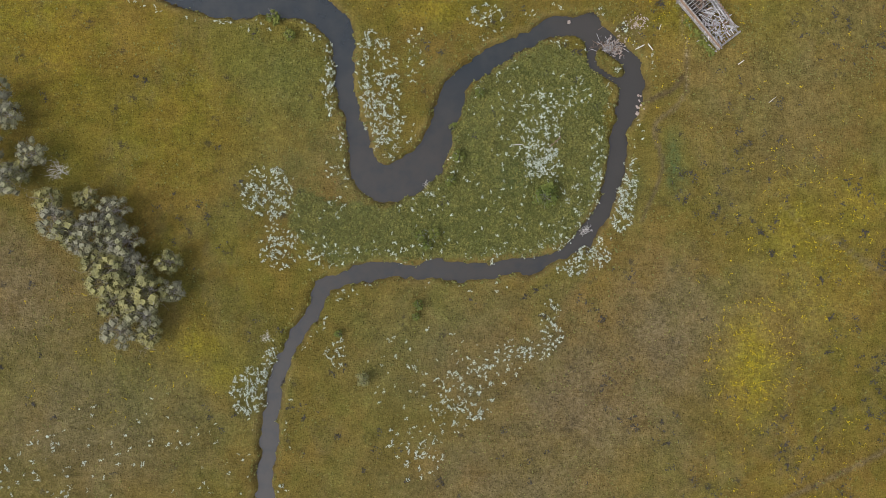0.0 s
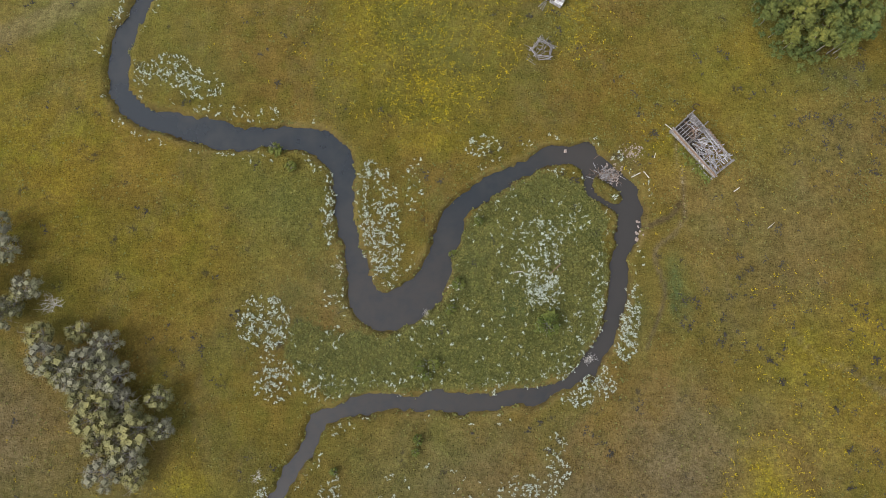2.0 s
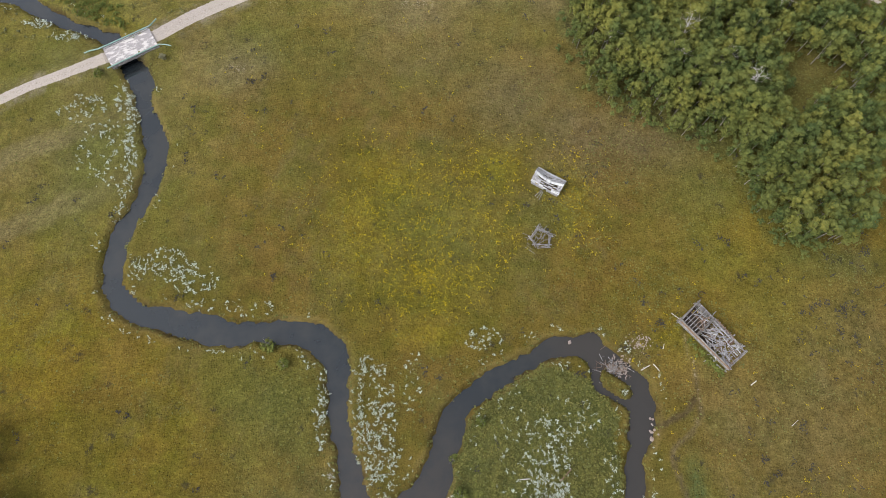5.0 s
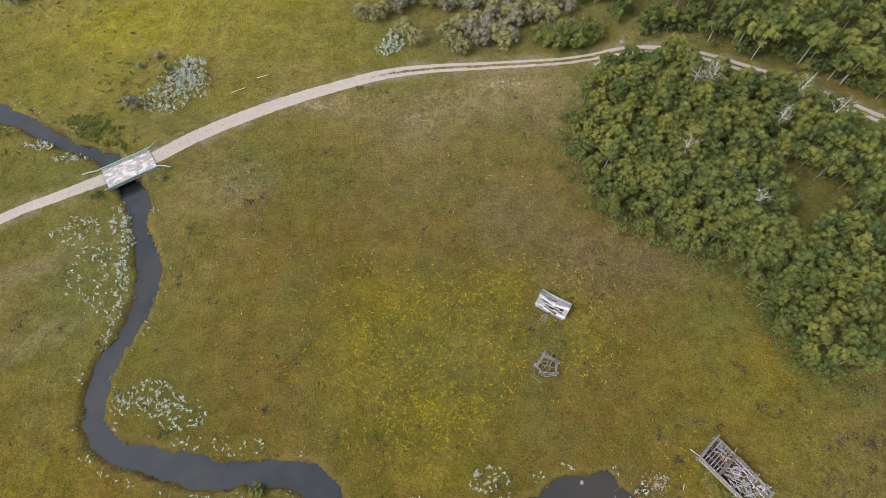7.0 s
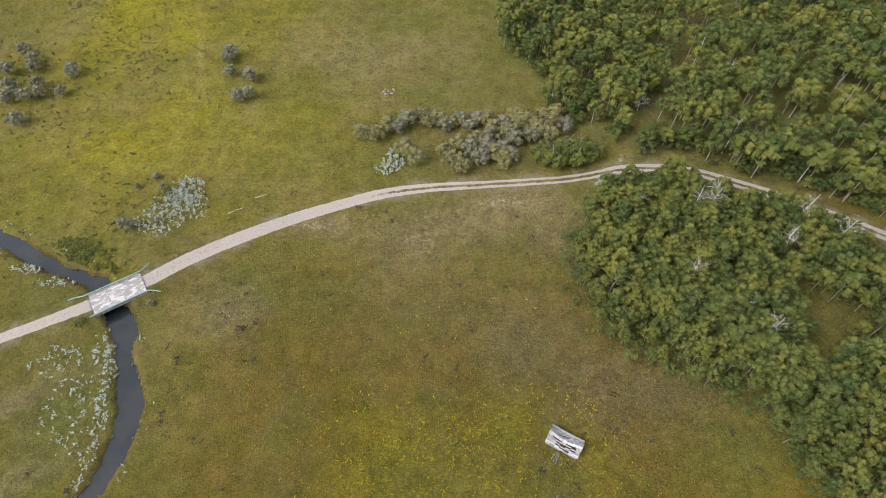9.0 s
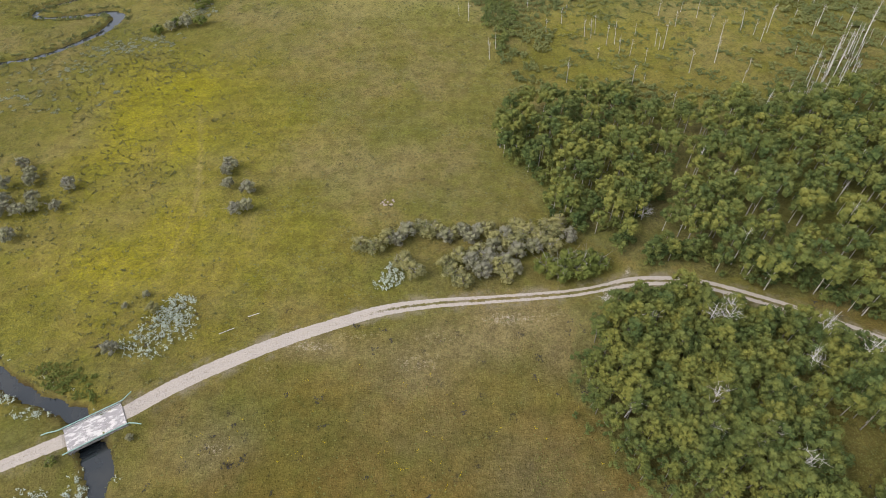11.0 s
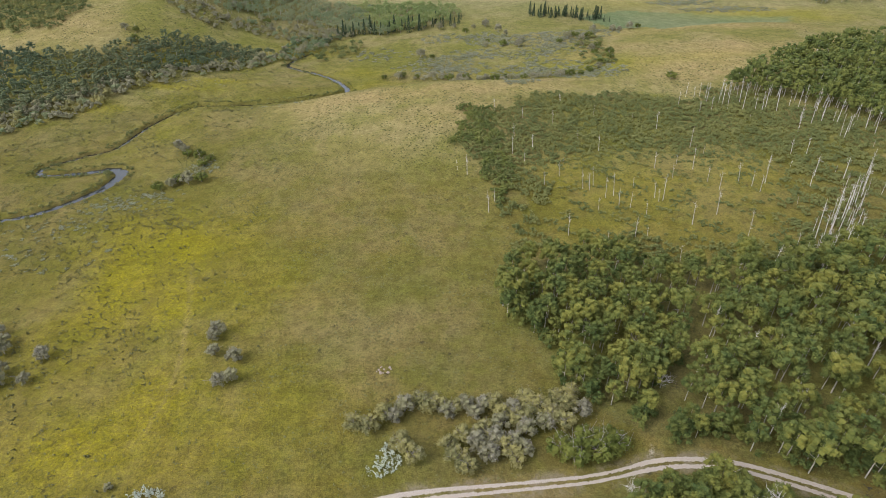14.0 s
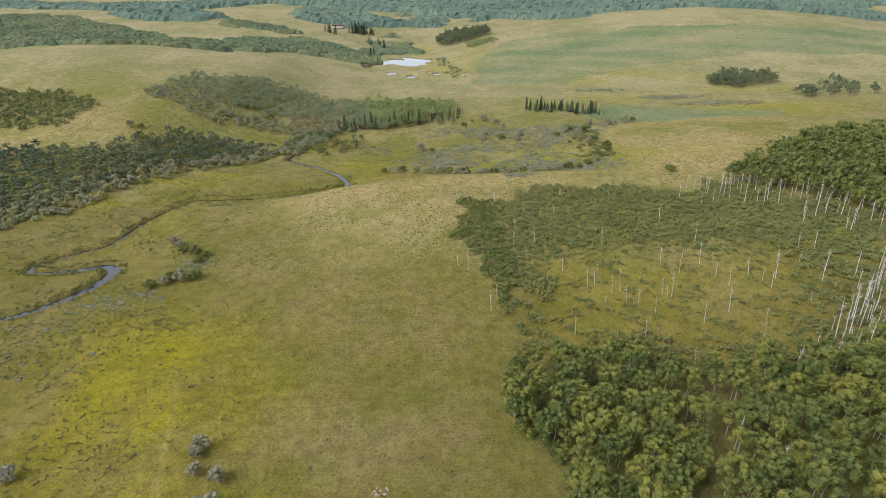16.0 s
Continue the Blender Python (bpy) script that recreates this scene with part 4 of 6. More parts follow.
mid_kinds = [wood_kind(rng, 7.2 + 0.6 * k, 2.8, 6, 0.45, True, 9, 0.2, 0, 1, (0.28, 0.46)) for k in range(5)]
planted("aspen_wood", scatter([(124, 296), (140, 306), (162, 322), (188, 340), (235, 346), (300, 335), (290, 290), (230, 250), (185, 235), (175, 262), (150, 286)], 4.2, rng), mid_kinds, [ASPEN, PALEBARK], rng, "mature aspen wood over a rounded hill", "trees", 0.85, 1.25)
grey_kinds = [wood_kind(rng, 2.8 + 0.3 * k, 2.1, 9, 0.4, False, 6, 0.0, 0, 1, (0.36, 0.52)) for k in range(4)]
fringe_kinds = [wood_kind(rng, 2.8 + 0.25 * k, 2.1, 9, 0.4, False, 6, 0.0, 0, 1, (0.36, 0.52), (0, 1, 0, 2, 0)[k]) for k in range(5)]
FRINGE_1 = [(-70, 389), (-91, 369), (-109, 354), (-126, 336), (-141, 311), (-166, 293), (-186, 285), (-200, 300), (-172, 316), (-150, 332), (-134, 352), (-114, 368), (-94, 382), (-74, 398)]
FRINGE_2 = [(-119, 435), (-88, 446), (-58, 455), (-46, 436), (-46, 424), (-85, 428), (-119, 416), (-165, 446), (-160, 462)]
W1 = [(-260, 372), (-217, 368), (-158, 360), (-128, 396), (-102, 402), (-76, 398), (-86, 384), (-102, 372), (-118, 358), (-136, 338), (-152, 318), (-176, 300), (-240, 294)]
planted("mixed_wood", scatter(W1, 3.5, rng, 1.0, (), 3.0), mid_kinds, [MIDWOOD, PALEBARK], rng, "dark deciduous wood along the valley side", "trees", 0.55, 0.9, 0.7)
planted("willow_fringe", scatter(FRINGE_1, 3.3, rng, 0.95, (), 3.0), fringe_kinds, [GREYWILLOW, FARWOOD, WILLOW], rng, "grey willow bushes along the foot of the wood", "bushes", 0.55, 1.2)
W2 = [(-160, 466), (-154, 486), (-104, 504), (-47, 508), (28, 496), (36, 474), (10, 451), (-14, 432), (-44, 440), (-58, 460), (-88, 453), (-119, 442), (-151, 456)]
w2 = scatter(W2, 3.9, rng, 1.0, (), 4.0)
bright = w2[:, 0] + 0.3 * (w2[:, 1] - 470) + 9 * wobble(w2[:, 0], w2[:, 1], 14.0) > -28
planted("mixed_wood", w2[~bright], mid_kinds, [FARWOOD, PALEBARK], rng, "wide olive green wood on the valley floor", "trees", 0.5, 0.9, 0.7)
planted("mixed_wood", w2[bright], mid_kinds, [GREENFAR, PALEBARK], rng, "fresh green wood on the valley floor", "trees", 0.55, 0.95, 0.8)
planted("willow_fringe", scatter(FRINGE_2, 3.6, rng, 0.9, (), 4.0), fringe_kinds, [GREYWILLOW, FARWOOD, WILLOW], rng, "grey willow bushes before the valley wood", "bushes", 0.5, 1.1)
planted("mixed_wood", scatter([(-300, 470), (-260, 462), (-219, 452), (-183, 420), (-182, 390), (-217, 388), (-300, 395)], 3.8, rng, 1.0, (), 5.0), bush_kinds, [THICKET], rng, "low green thicket on the hill slope", "bushes", 1.1, 2.0)
near_wood_kinds = [wood_kind(rng, 7.5 + 0.6 * k, 3.0, 6, 0.45, True, 9, 0.05, 0, 1, (0.30, 0.48)) for k in range(4)]
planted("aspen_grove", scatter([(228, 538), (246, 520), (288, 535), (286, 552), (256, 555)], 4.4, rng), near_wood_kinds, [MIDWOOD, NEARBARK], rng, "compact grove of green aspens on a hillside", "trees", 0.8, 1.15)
planted("aspen_grove", scatter([(280, 502), (293, 487), (342, 499), (335, 532)], 4.8, rng, 0.7), near_wood_kinds, [MIDWOOD, PALEBARK], rng, "open grove with bare pale trunks and low bushes", "trees", 0.5, 1.0)
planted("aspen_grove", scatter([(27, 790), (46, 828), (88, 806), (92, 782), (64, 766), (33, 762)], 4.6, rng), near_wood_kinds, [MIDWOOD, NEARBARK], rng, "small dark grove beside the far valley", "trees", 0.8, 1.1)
planted("aspen_grove", scatter([(61, 760), (95, 758), (92, 738), (61, 730)], 4.0, rng), bush_kinds, [GREENFAR], rng, "low bright green bushes below a dark grove", "bushes", 1.2, 2.2)


def spruce_kind(rng, tall):
    c, nrm = [], []
    for t in np.linspace(0.06, 0.98, 26):
        r = 0.20 * tall * (1 - t) + 0.1
        for a in rng.uniform(0, 2 * math.pi, 9):
            k = rng.uniform(0.35, 1.0)
            c.append((math.cos(a) * r * k, math.sin(a) * r * k, tall * t - 0.25 * r * k)), nrm.append((math.cos(a) * 0.6, math.sin(a) * 0.6, 0.9))
    return [(*quads(leaf_cards(np.array(c), np.array(nrm), 0.05 * tall, rng)), 0), (*tube([(0, 0, 0), (0, 0, tall)], [0.14, 0.02], 5), 1)]


spruces = [spruce_kind(rng, 8.0 + k) for k in range(4)]
spruce_meshes = [mesh_of("needles", k[0][0], k[0][1], [SPRUCE]) for k in spruces], [mesh_of("trunk", k[1][0], k[1][1], [TWIG]) for k in spruces]


def spruce_tree(x, y, s):
    k = rng.integers(4)
    tree("spruce_tree", (spruce_meshes[1][k], spruce_meshes[0][k]), x, y, s, rng.uniform(0, 360), "dark narrow spruce on the valley floor", "tree", "spruces in the valley", ("trunk", "needles"))


for i in range(54):
    spruce_tree(77 + i * 0.88 + rng.uniform(-2.5, 2.5), 470 - 0.2 * i + rng.uniform(-7, 7), rng.uniform(0.35, 0.85))
for i in range(30):
    spruce_tree(-45 + i * 2.6 + rng.uniform(-2, 2), 436 + 1.1 * max(0, i - 8) + rng.uniform(-5, 5), rng.uniform(0.5, 1.0))
for x, y in ((-74, 852), (-70, 848), (-66, 856), (-62, 850), (-58, 846), (-55, 853), (-51, 848), (-47, 842), (-68, 862), (-60, 860), (-104, 842), (-98, 838), (-90, 834), (-46, 786), (-30, 756), (-38, 778), (-41, 690)):
    for _ in range(3 if y > 845 else 2):
        spruce_tree(x + rng.uniform(-3, 3), y + rng.uniform(-4, 4), rng.uniform(0.75, 1.25))


def meshed(x, y):
    """Height of the ground sheet itself, between its grid lines."""
    i, j = np.clip(np.searchsorted(gx, x) - 1, 0, nx - 2), np.clip(np.searchsorted(gy, y) - 1, 0, ny - 2)
    u, v = (x - gx[i]) / (gx[i + 1] - gx[i]), (y - gy[j]) / (gy[j + 1] - gy[j])
    return (gz[j, i] * (1 - u) + gz[j, i + 1] * u) * (1 - v) + (gz[j + 1, i] * (1 - u) + gz[j + 1, i + 1] * u) * v


def canopy(poly, step, tall, mat, label, clear=0.62):
    """A far closed wood seen as one uneven sheet of crowns, with clearings."""
    xs, ys = [p[0] for p in poly], [p[1] for p in poly]
    X, Y = np.meshgrid(np.arange(min(xs) - 32, max(xs) + 32, step), np.arange(min(ys) - 28, max(ys) + 28, step))
    X[1::2] += step / 2
    X, Y = X + rng.uniform(-0.38, 0.38, X.shape) * step, Y + rng.uniform(-0.38, 0.38, Y.shape) * step
    wooded = inside(X + 14 * wobble(X, Y, 40.0) + 5 * wobble(X, Y, 12.0, 3.0), Y + 12 * wobble(X, Y, 35.0, 2.0) + 4 * wobble(X, Y, 11.0, 1.0), poly)
    wooded &= wobble(X, Y * 2.2, 70.0, 4.0) + 0.3 * wobble(X, Y, 16.0, 2.0) < clear
    deep = wooded.astype(float)
    for _ in range(2):
        deep[1:-1, 1:-1] = np.minimum(deep[1:-1, 1:-1], 0.25 + 0.25 * (deep[:-2, 1:-1] + deep[2:, 1:-1] + deep[1:-1, :-2] + deep[1:-1, 2:]) * 0.9)
    rise = tall * (0.55 + 0.55 * rng.random(X.shape) + 0.2 * wobble(X, Y, 25.0, 6.0)) * (0.35 + 0.65 * smooth(0.4, 1.0, deep))
    z = meshed(X, Y) + np.where(wooded, rise, -0.6)
    i = np.arange(X.size).reshape(X.shape)
    f = np.stack([i[:-1, :-1], i[:-1, 1:], i[1:, 1:], i[1:, :-1]], -1).reshape(-1, 4)
    f = f[wooded.ravel()[f].any(1)]
    f = np.vstack([f[:, [0, 1, 2]], f[:, [0, 2, 3]]])
    used, back = np.unique(f, return_inverse=True)
    v = np.stack([X, Y, z], -1).reshape(-1, 3)[used]
    tagged(new("distant_woods", mesh_of("distant_woods", v, back.reshape(f.shape), [mat])), label, "woods", kind="stuff")


HORIZON = [[(-877, 1487), (-205, 1130), (-330, 1040), (-423, 1030), (-585, 1192), (-850, 1391)], [(-430, 1010), (-317, 1000), (-235, 915), (-283, 885), (-374, 913)],
           [(-280, 1159), (-180, 1068), (-21, 960), (56, 935), (280, 900), (714, 1010), (900, 1100), (900, 1500), (-368, 1508)], [(-176, 958), (-154, 1020), (-28, 935), (54, 915), (45, 875), (-56, 889), (-121, 886)],
           [(80, 862), (114, 910), (165, 860), (200, 840), (300, 840), (330, 880), (104, 1030)], [(372, 815), (420, 815), (480, 812), (560, 800), (700, 900), (620, 990), (390, 860)]]
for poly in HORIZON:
    # the haze of these woods lies in the leaf colour
    canopy(poly, 4.0, 7.0, HAZEWOOD, "far woods rolling to the skyline, haze put into their leaf colour", 0.5)
BEHIND_HILL = [[(-720, 1030), (-592, 1017), (-535, 1002), (-427, 909), (-385, 865), (-331, 830), (-263, 781), (-200, 754), (-177, 696), (-163, 610), (-191, 590), (-221, 590), (-276, 588), (-420, 590), (-720, 640)],
               [(-239, 876), (-206, 887), (-159, 858), (-119, 825), (-152, 818), (-197, 840)], [(-196, 763), (-176, 780), (-132, 782), (-79, 758), (-46, 714), (-34, 672), (-71, 670), (-115, 674), (-151, 650), (-169, 668)]]
for poly in BEHIND_HILL:
    canopy(poly, 2.1, 4.2, MIDWOOD, "mixed green wood beyond the grassy hill", 0.8)
canopy([(-59, 815), (-27, 857), (8, 820), (4, 760), (1, 720), (-40, 700)], 2.4, 2.6, MIDWOOD, "willow scrub along the valley above the lake", 0.25)

# ---- willows, bushes, dead trees ----
willow_kinds = []
for k in range(6):
    tall, rad = 3.9 + 0.3 * k, 1.75 + 0.14 * k
    stems = joined([limbs(rng, tall * rng.uniform(0.75, 1.02), rad * 1.05, 0.07, 4, 0.25, 0.9, 4, 4) for _ in range(5)])
    willow_kinds.append((mesh_of("branchwork", *stems, [TWIG], True), mesh_of("crown", *lobed_crown(rng, rad * 1.15, 0.3, tall, 22, 38, 0.14, (0.20, 0.36), 1), [GREYWILLOW if k in (1, 4) else WILLOW])))
bush_meshes = {}
for key, mat, tall in (("grey", GREYWILLOW, 2.9), ("green", GREENBUSH, 2.3), ("willow", WILLOW, 2.7)):
    for k in range(3):
        stems = joined([limbs(rng, tall * rng.uniform(0.8, 1.05), 1.6, 0.045, 3, 0.2, 0.8, 4, 4 if key == "grey" else 1) for _ in range(5)])
        bush_meshes[key, k] = (mesh_of("branchwork", *stems, [TWIG], True), mesh_of("crown", *lobed_crown(rng, 1.65, 0.05, tall, 15, 26, 0.17, (0.24, 0.42), 1), [mat]))


def bush(kind, x, y, s, label, group=""):
    return tree("willow_bush" if kind != "green" else "green_bush", bush_meshes[kind, int(rng.integers(3))], x, y, s, rng.uniform(0, 360), label, "bush", group, ("branchwork", "crown"))


for x, y in [(-66.6, 16.0), (-69.3, 13.1), (-70.1, 11.3), (-70.9, 22.2), (-64.2, 8.0), (-62.4, 4.2), (-58.3, 8.5), (-53.4, 6.4), (-60.1, 2.8), (-58.3, 0.9), (-56.4, 3.4), (-53.6, 3.0), (-54.7, 0.0), (-51.6, 1.2), (-56.4, -2.4), (-53.4, -3.2), (-50.6, -2.4),
             (-55.3, -5.7), (-52.4, -6.2), (-49.2, -4.8), (-50.1, -8.6), (-47.4, -7.2), (-44.6, -2.4), (-44.2, -7.2), (-54.2, -9.5), (-51.5, -11.2), (-48.5, -11.3), (-52.4, -14.0), (-47.8, -14.8), (-74, 17), (-75, 12), (-73, 26)]:
    lone = x > -46
    tree("willow_tree", willow_kinds[rng.integers(6)], x, y, rng.uniform(0.95, 1.25) * (0.85 if lone else 1.0), rng.uniform(0, 360),
         "small yellowish willow standing clear of the clump" if lone else "rounded grey-green willow with bare grey twigs", "tree", "willow clump on the meadow", ("branchwork", "crown"))
for x, y in [(-14.9, 143.8), (-11.5, 142.8), (-8.3, 145.5), (-4.2, 147.2), (-0.8, 149.1), (2.6, 147.6), (6.6, 146.9), (10.6, 144.9), (14.8, 147.6), (18.7, 145.5), (19.8, 142.7), (24.3, 146.4), (28.6, 148.3), (32.1, 149.2), (33.5, 144.3), (25.0, 141.6), (29.0, 141.5),
             (7.6, 139.4), (10.2, 137.6), (14.1, 138.3), (18.0, 137.3), (6.1, 134.2), (7.9, 132.4), (17.7, 133.8), (19.8, 135.5), (-2.3, 135.4), (-4.9, 138.0), (4.5, 137.5), (12.5, 134.8), (15.5, 141.8), (-6.4, 145.0), (0.8, 147.4), (4.8, 145.5), (9.0, 147.5), (12.6, 147.0), (16.5, 144.5), (22, 148), (22.4, 144.4), (26.5, 145.0), (30.6, 146.2), (27.2, 143.2), (11.8, 140.2), (16.2, 136.2), (20.8, 140.0)]:
    bush("willow" if rng.random() < 0.55 else "grey", x, y, rng.uniform(1.2, 1.65), "grey willow bush with pale twigs in a hedge-like row", "willows north of the road")
for x, y in [(26.9, 135.2), (32.4, 136.9), (38.0, 135.6), (34.5, 134.0), (29.3, 133.4), (30.6, 135.6), (36, 136.6)]:
    bush("green", x, y, rng.uniform(1.8, 2.3), "dense fresh green bush beside the dirt road", "green bushes by the road")
for x, y in [(-104.8, 176.3), (-99.8, 169.3), (-96.6, 162.6), (-102.0, 159.4), (-98.1, 158.0), (-95.2, 159.4), (-102.7, 157.5), (-89.5, 167.5), (-90.0, 159.6), (-96.9, 149.3), (-50.7, 171.4), (-49.6, 166.5), (-44.1, 164.2), (-43.6, 158.0), (-46.0, 156.9), (-104.0, 162.7), (-101.3, 172.7), (-50.2, 173.4), (-106, 168)]:
    bush("grey", x, y, rng.uniform(1.0, 1.4), "round grey willow bush alone on the yellow meadow", "willows on the flat")
for x, y in [(-90.0, 247.4), (-85.8, 248.8), (-80.5, 250.1), (-76.2, 251.4), (-88.7, 274.7), (-81.8, 269.7), (-78.9, 263.2), (-91.7, 277.3), (-84, 252), (-87, 272), (-77, 267)]:
    bush("grey" if rng.random() < 0.6 else "green", x, y, rng.uniform(1.1, 1.6), "willow bush on the river flat", "willows by the river")
for x, y, s, k, lab in [(-27.8, 40.3, 0.85, "green", "yellow-green bush on the creek bank"), (19.6, 9.2, 1.5, "green", "broad dark green bush on the creek meadow"), (-2.2, 2.2, 0.7, "green", "low green bush among herbs"), (0.2, 2.6, 0.75, "green", "low green bush among herbs"), (-1.0, 0.6, 0.6, "green", "low green bush among herbs"),
                        (-2.6, -10, 0.65, "green", "low green bush in the dry meadow"), (-3.0, -12, 0.5, "green", "low green bush in the dry meadow"), (-12.2, -22.8, 0.8, "willow", "pale round bush in the dry meadow"), (-25.0, 37.2, 0.7, "green", "low green bush behind the creek bank"), (-16.5, -15, 0.5, "green", "low green bush by the creek"),
                        (3.6, 21.5, 0.6, "green", "green bush on the creek bank"), (4.5, 16, 0.8, "green", "green bush on the creek bank"), (3.0, 11.8, 0.7, "green", "green bush on the creek bank"), (8.2, 27.3, 0.6, "green", "green bush on the creek bank"),
                        (-63.6, 128.6, 0.5, "grey", "small grey bush in the grass"), (-60, 131.5, 0.6, "grey", "small grey bush in the grass"), (-62.5, 117.2, 1.1, "grey", "bare grey willow bush beside silver shrubs"), (-57.5, 127.5, 0.9, "willow", "olive bush behind silver shrubs"), 
                        (-65.3, 95.0, 0.7, "green", "scrubby bush beside the bridge end"), (-53.6, 99.2, 0.5, "grey", "scrubby grey bush beside the bridge end"), (112, 313.5, 1.5, "green", "single dark bush on the tan hillside"), (-143, 380, 1.6, "green", "single dark bush on a bare slope")]:
    bush(k, x, y, s, lab)
# willow and silver scrub on the far valley floor
planted("willow_scrub", scatter([(-4, 350), (18, 336), (42, 330), (62, 328), (74, 330), (60, 337), (20, 346)], 4.2, rng, 0.7), grey_kinds, [GREYWILLOW], rng, "grey and dark willow scrub along the valley foot", "bushes", 0.5, 1.0)
planted("willow_scrub", scatter([(80, 338), (96, 340), (99, 372), (104, 404), (92, 408), (84, 380), (84, 352)], 4.6, rng, 0.8), grey_kinds, [THICKET], rng, "dark willow scrub on the valley floor", "bushes", 0.6, 1.15, 0.75)
planted("willow_scrub", scatter([(-62, 395), (-50, 380), (-36, 392), (-24, 410), (-34, 425), (-52, 418)], 5.0, rng, 0.8), grey_kinds, [THICKET], rng, "dark willow scrub along the river", "bushes", 0.6, 1.1)
planted("willow_scrub", scatter([(22, 690), (32, 690), (40, 640), (50, 600), (40, 580), (30, 590), (26, 640)], 5.0, rng, 0.6), grey_kinds, [FARWOOD], rng, "scrub round the far lake", "bushes", 0.5, 1.1, 0.9)
planted("willow_scrub", scatter([(-50, 690), (-36, 700), (-30, 690), (-40, 640), (-50, 650)], 4.0, rng, 0.8), grey_kinds, [MIDWOOD], rng, "dark willows on the lake shore", "bushes", 0.6, 1.2)
# round willows in lines and knots over the valley floor
KNOTS = [(-15, 354), (-10, 353), (-5, 355), (0, 352), (8, 350), (12, 347), (17, 345), (22, 343), (25, 340), (34, 335), (38, 334), (45, 333), (50, 332), (55, 330), (60, 331), (66, 330), (72, 331), (78, 332), (82, 334), (88, 338), (90, 345), (94, 350), (97, 358), (93, 362), (90, 370), (96, 376), (88, 380), (92, 390), (98, 396), (85, 398), (88, 405), (94, 402), (82, 392),
         (118, 408), (124, 408), (112, 406), (128, 410), (105, 412), (-110, 452), (-104, 456), (-100, 459), (-96, 451), (-92, 448), (-70, 465), (-66, 460), (-62, 456), (-58, 452), (-150, 390), (-145, 391), (46, 444), (52, 430), (56, 422), (40, 398), (48, 396), (56, 392), (60, 400), (44, 405), (36, 440), (30, 432), (2, 388), (8, 386), (25, 446), (16, 444)]
for x, y in KNOTS:
    bush("grey" if rng.random() < 0.6 else "green", x + rng.uniform(-2, 2), y + rng.uniform(-1.5, 1.5), rng.uniform(0.9, 1.7), "round grey-green willow bush on the far valley floor", "willows of the far valley")
planted("willow_scrub", scatter([(-76, 402), (-70, 428), (-47, 442), (-36, 436), (-44, 424), (-56, 404), (-66, 384)], 3.4, rng, 0.85), fringe_kinds, [FARWOOD, MIDWOOD, GREYWILLOW], rng, "dark willow thicket at a bend of the river", "bushes", 0.6, 1.2)

river = CREEKS[3]
along = rng.integers(2, len(river) - 2, 800)
side = river[along + 1, :2] - river[along - 1, :2]
side = np.stack([-side[:, 1], side[:, 0]], 1) / np.linalg.norm(side, axis=1, keepdims=True)
bank = river[along, :2] + (river[along + 1, :2] - river[along, :2]) * rng.random((800, 1)) + side * ((river[along, 2] + rng.uniform(0.5, 2.8, 800)) * rng.choice([-1, 1, 1], 800))[:, None]
bz, bw, _, _ = ground(bank[:, 0], bank[:, 1])
planted("bank_bushes", np.stack([bank[:, 0], bank[:, 1], bz], 1)[bw > 0.3], bush_kinds, [THICKET], rng, "low dark bushes lining the river bank", "bushes", 0.18, 0.6)

# bleached dead trees
snag_meshes = [mesh_of("dead_tree", *limbs(rng, 7.8 + 0.6 * k, 2.3, 0.15, 12, 0.5, 0.4, 6, 4), [DEADBARK], True) for k in range(4)]
pole_meshes = [mesh_of("dead_trunk", *limbs(rng, 6.2 + 0.8 * k, 1.2, 0.105, 6 + k, 0.6, 0.15, 5, 2), [DEADBARK], True) for k in range(6)]
bare_meshes = [mesh_of("bare_tree", *limbs(rng, 5.0, 2.4, 0.12, 14, 0.3, 0.4, 5, 7), [DEADBARK], True) for k in range(2)]


def snag(meshes, name, x, y, s, label, group, lean=4.0, tilt=0.0):
    ob = tagged(new(name, meshes[rng.integers(len(meshes))]), label, "dead tree", group)
    ob.matrix_basis = Matrix.Translation((x, y, height(x, y) - 0.1)) @ pose(0, 0, 0, rng.uniform(-lean, lean), rng.uniform(-lean, lean) - tilt) @ pose(0, 0, 0, 0, 0, rng.uniform(0, 360)) @ Matrix.Scale(s, 4)


for x, y, s in [(50, 98.5, 1.05), (49, 93.8, 0.95), (43, 117.5, 1.0), (61.5, 87.5, 1.0), (60, 118.5, 1.1), (54, 91, 0.85), (57, 93, 0.8), (58, 116, 1.0), (36, 100, 0.8), (70, 106, 1.0), (82, 108, 1.0), (92, 100, 1.0), (56, 117, 0.9), (76, 113, 1.0)]:
    snag(snag_meshes, "dead_tree", x, y, s * 1.25, "bleached dead tree with bare crooked limbs", "dead trees in the near wood", 4)
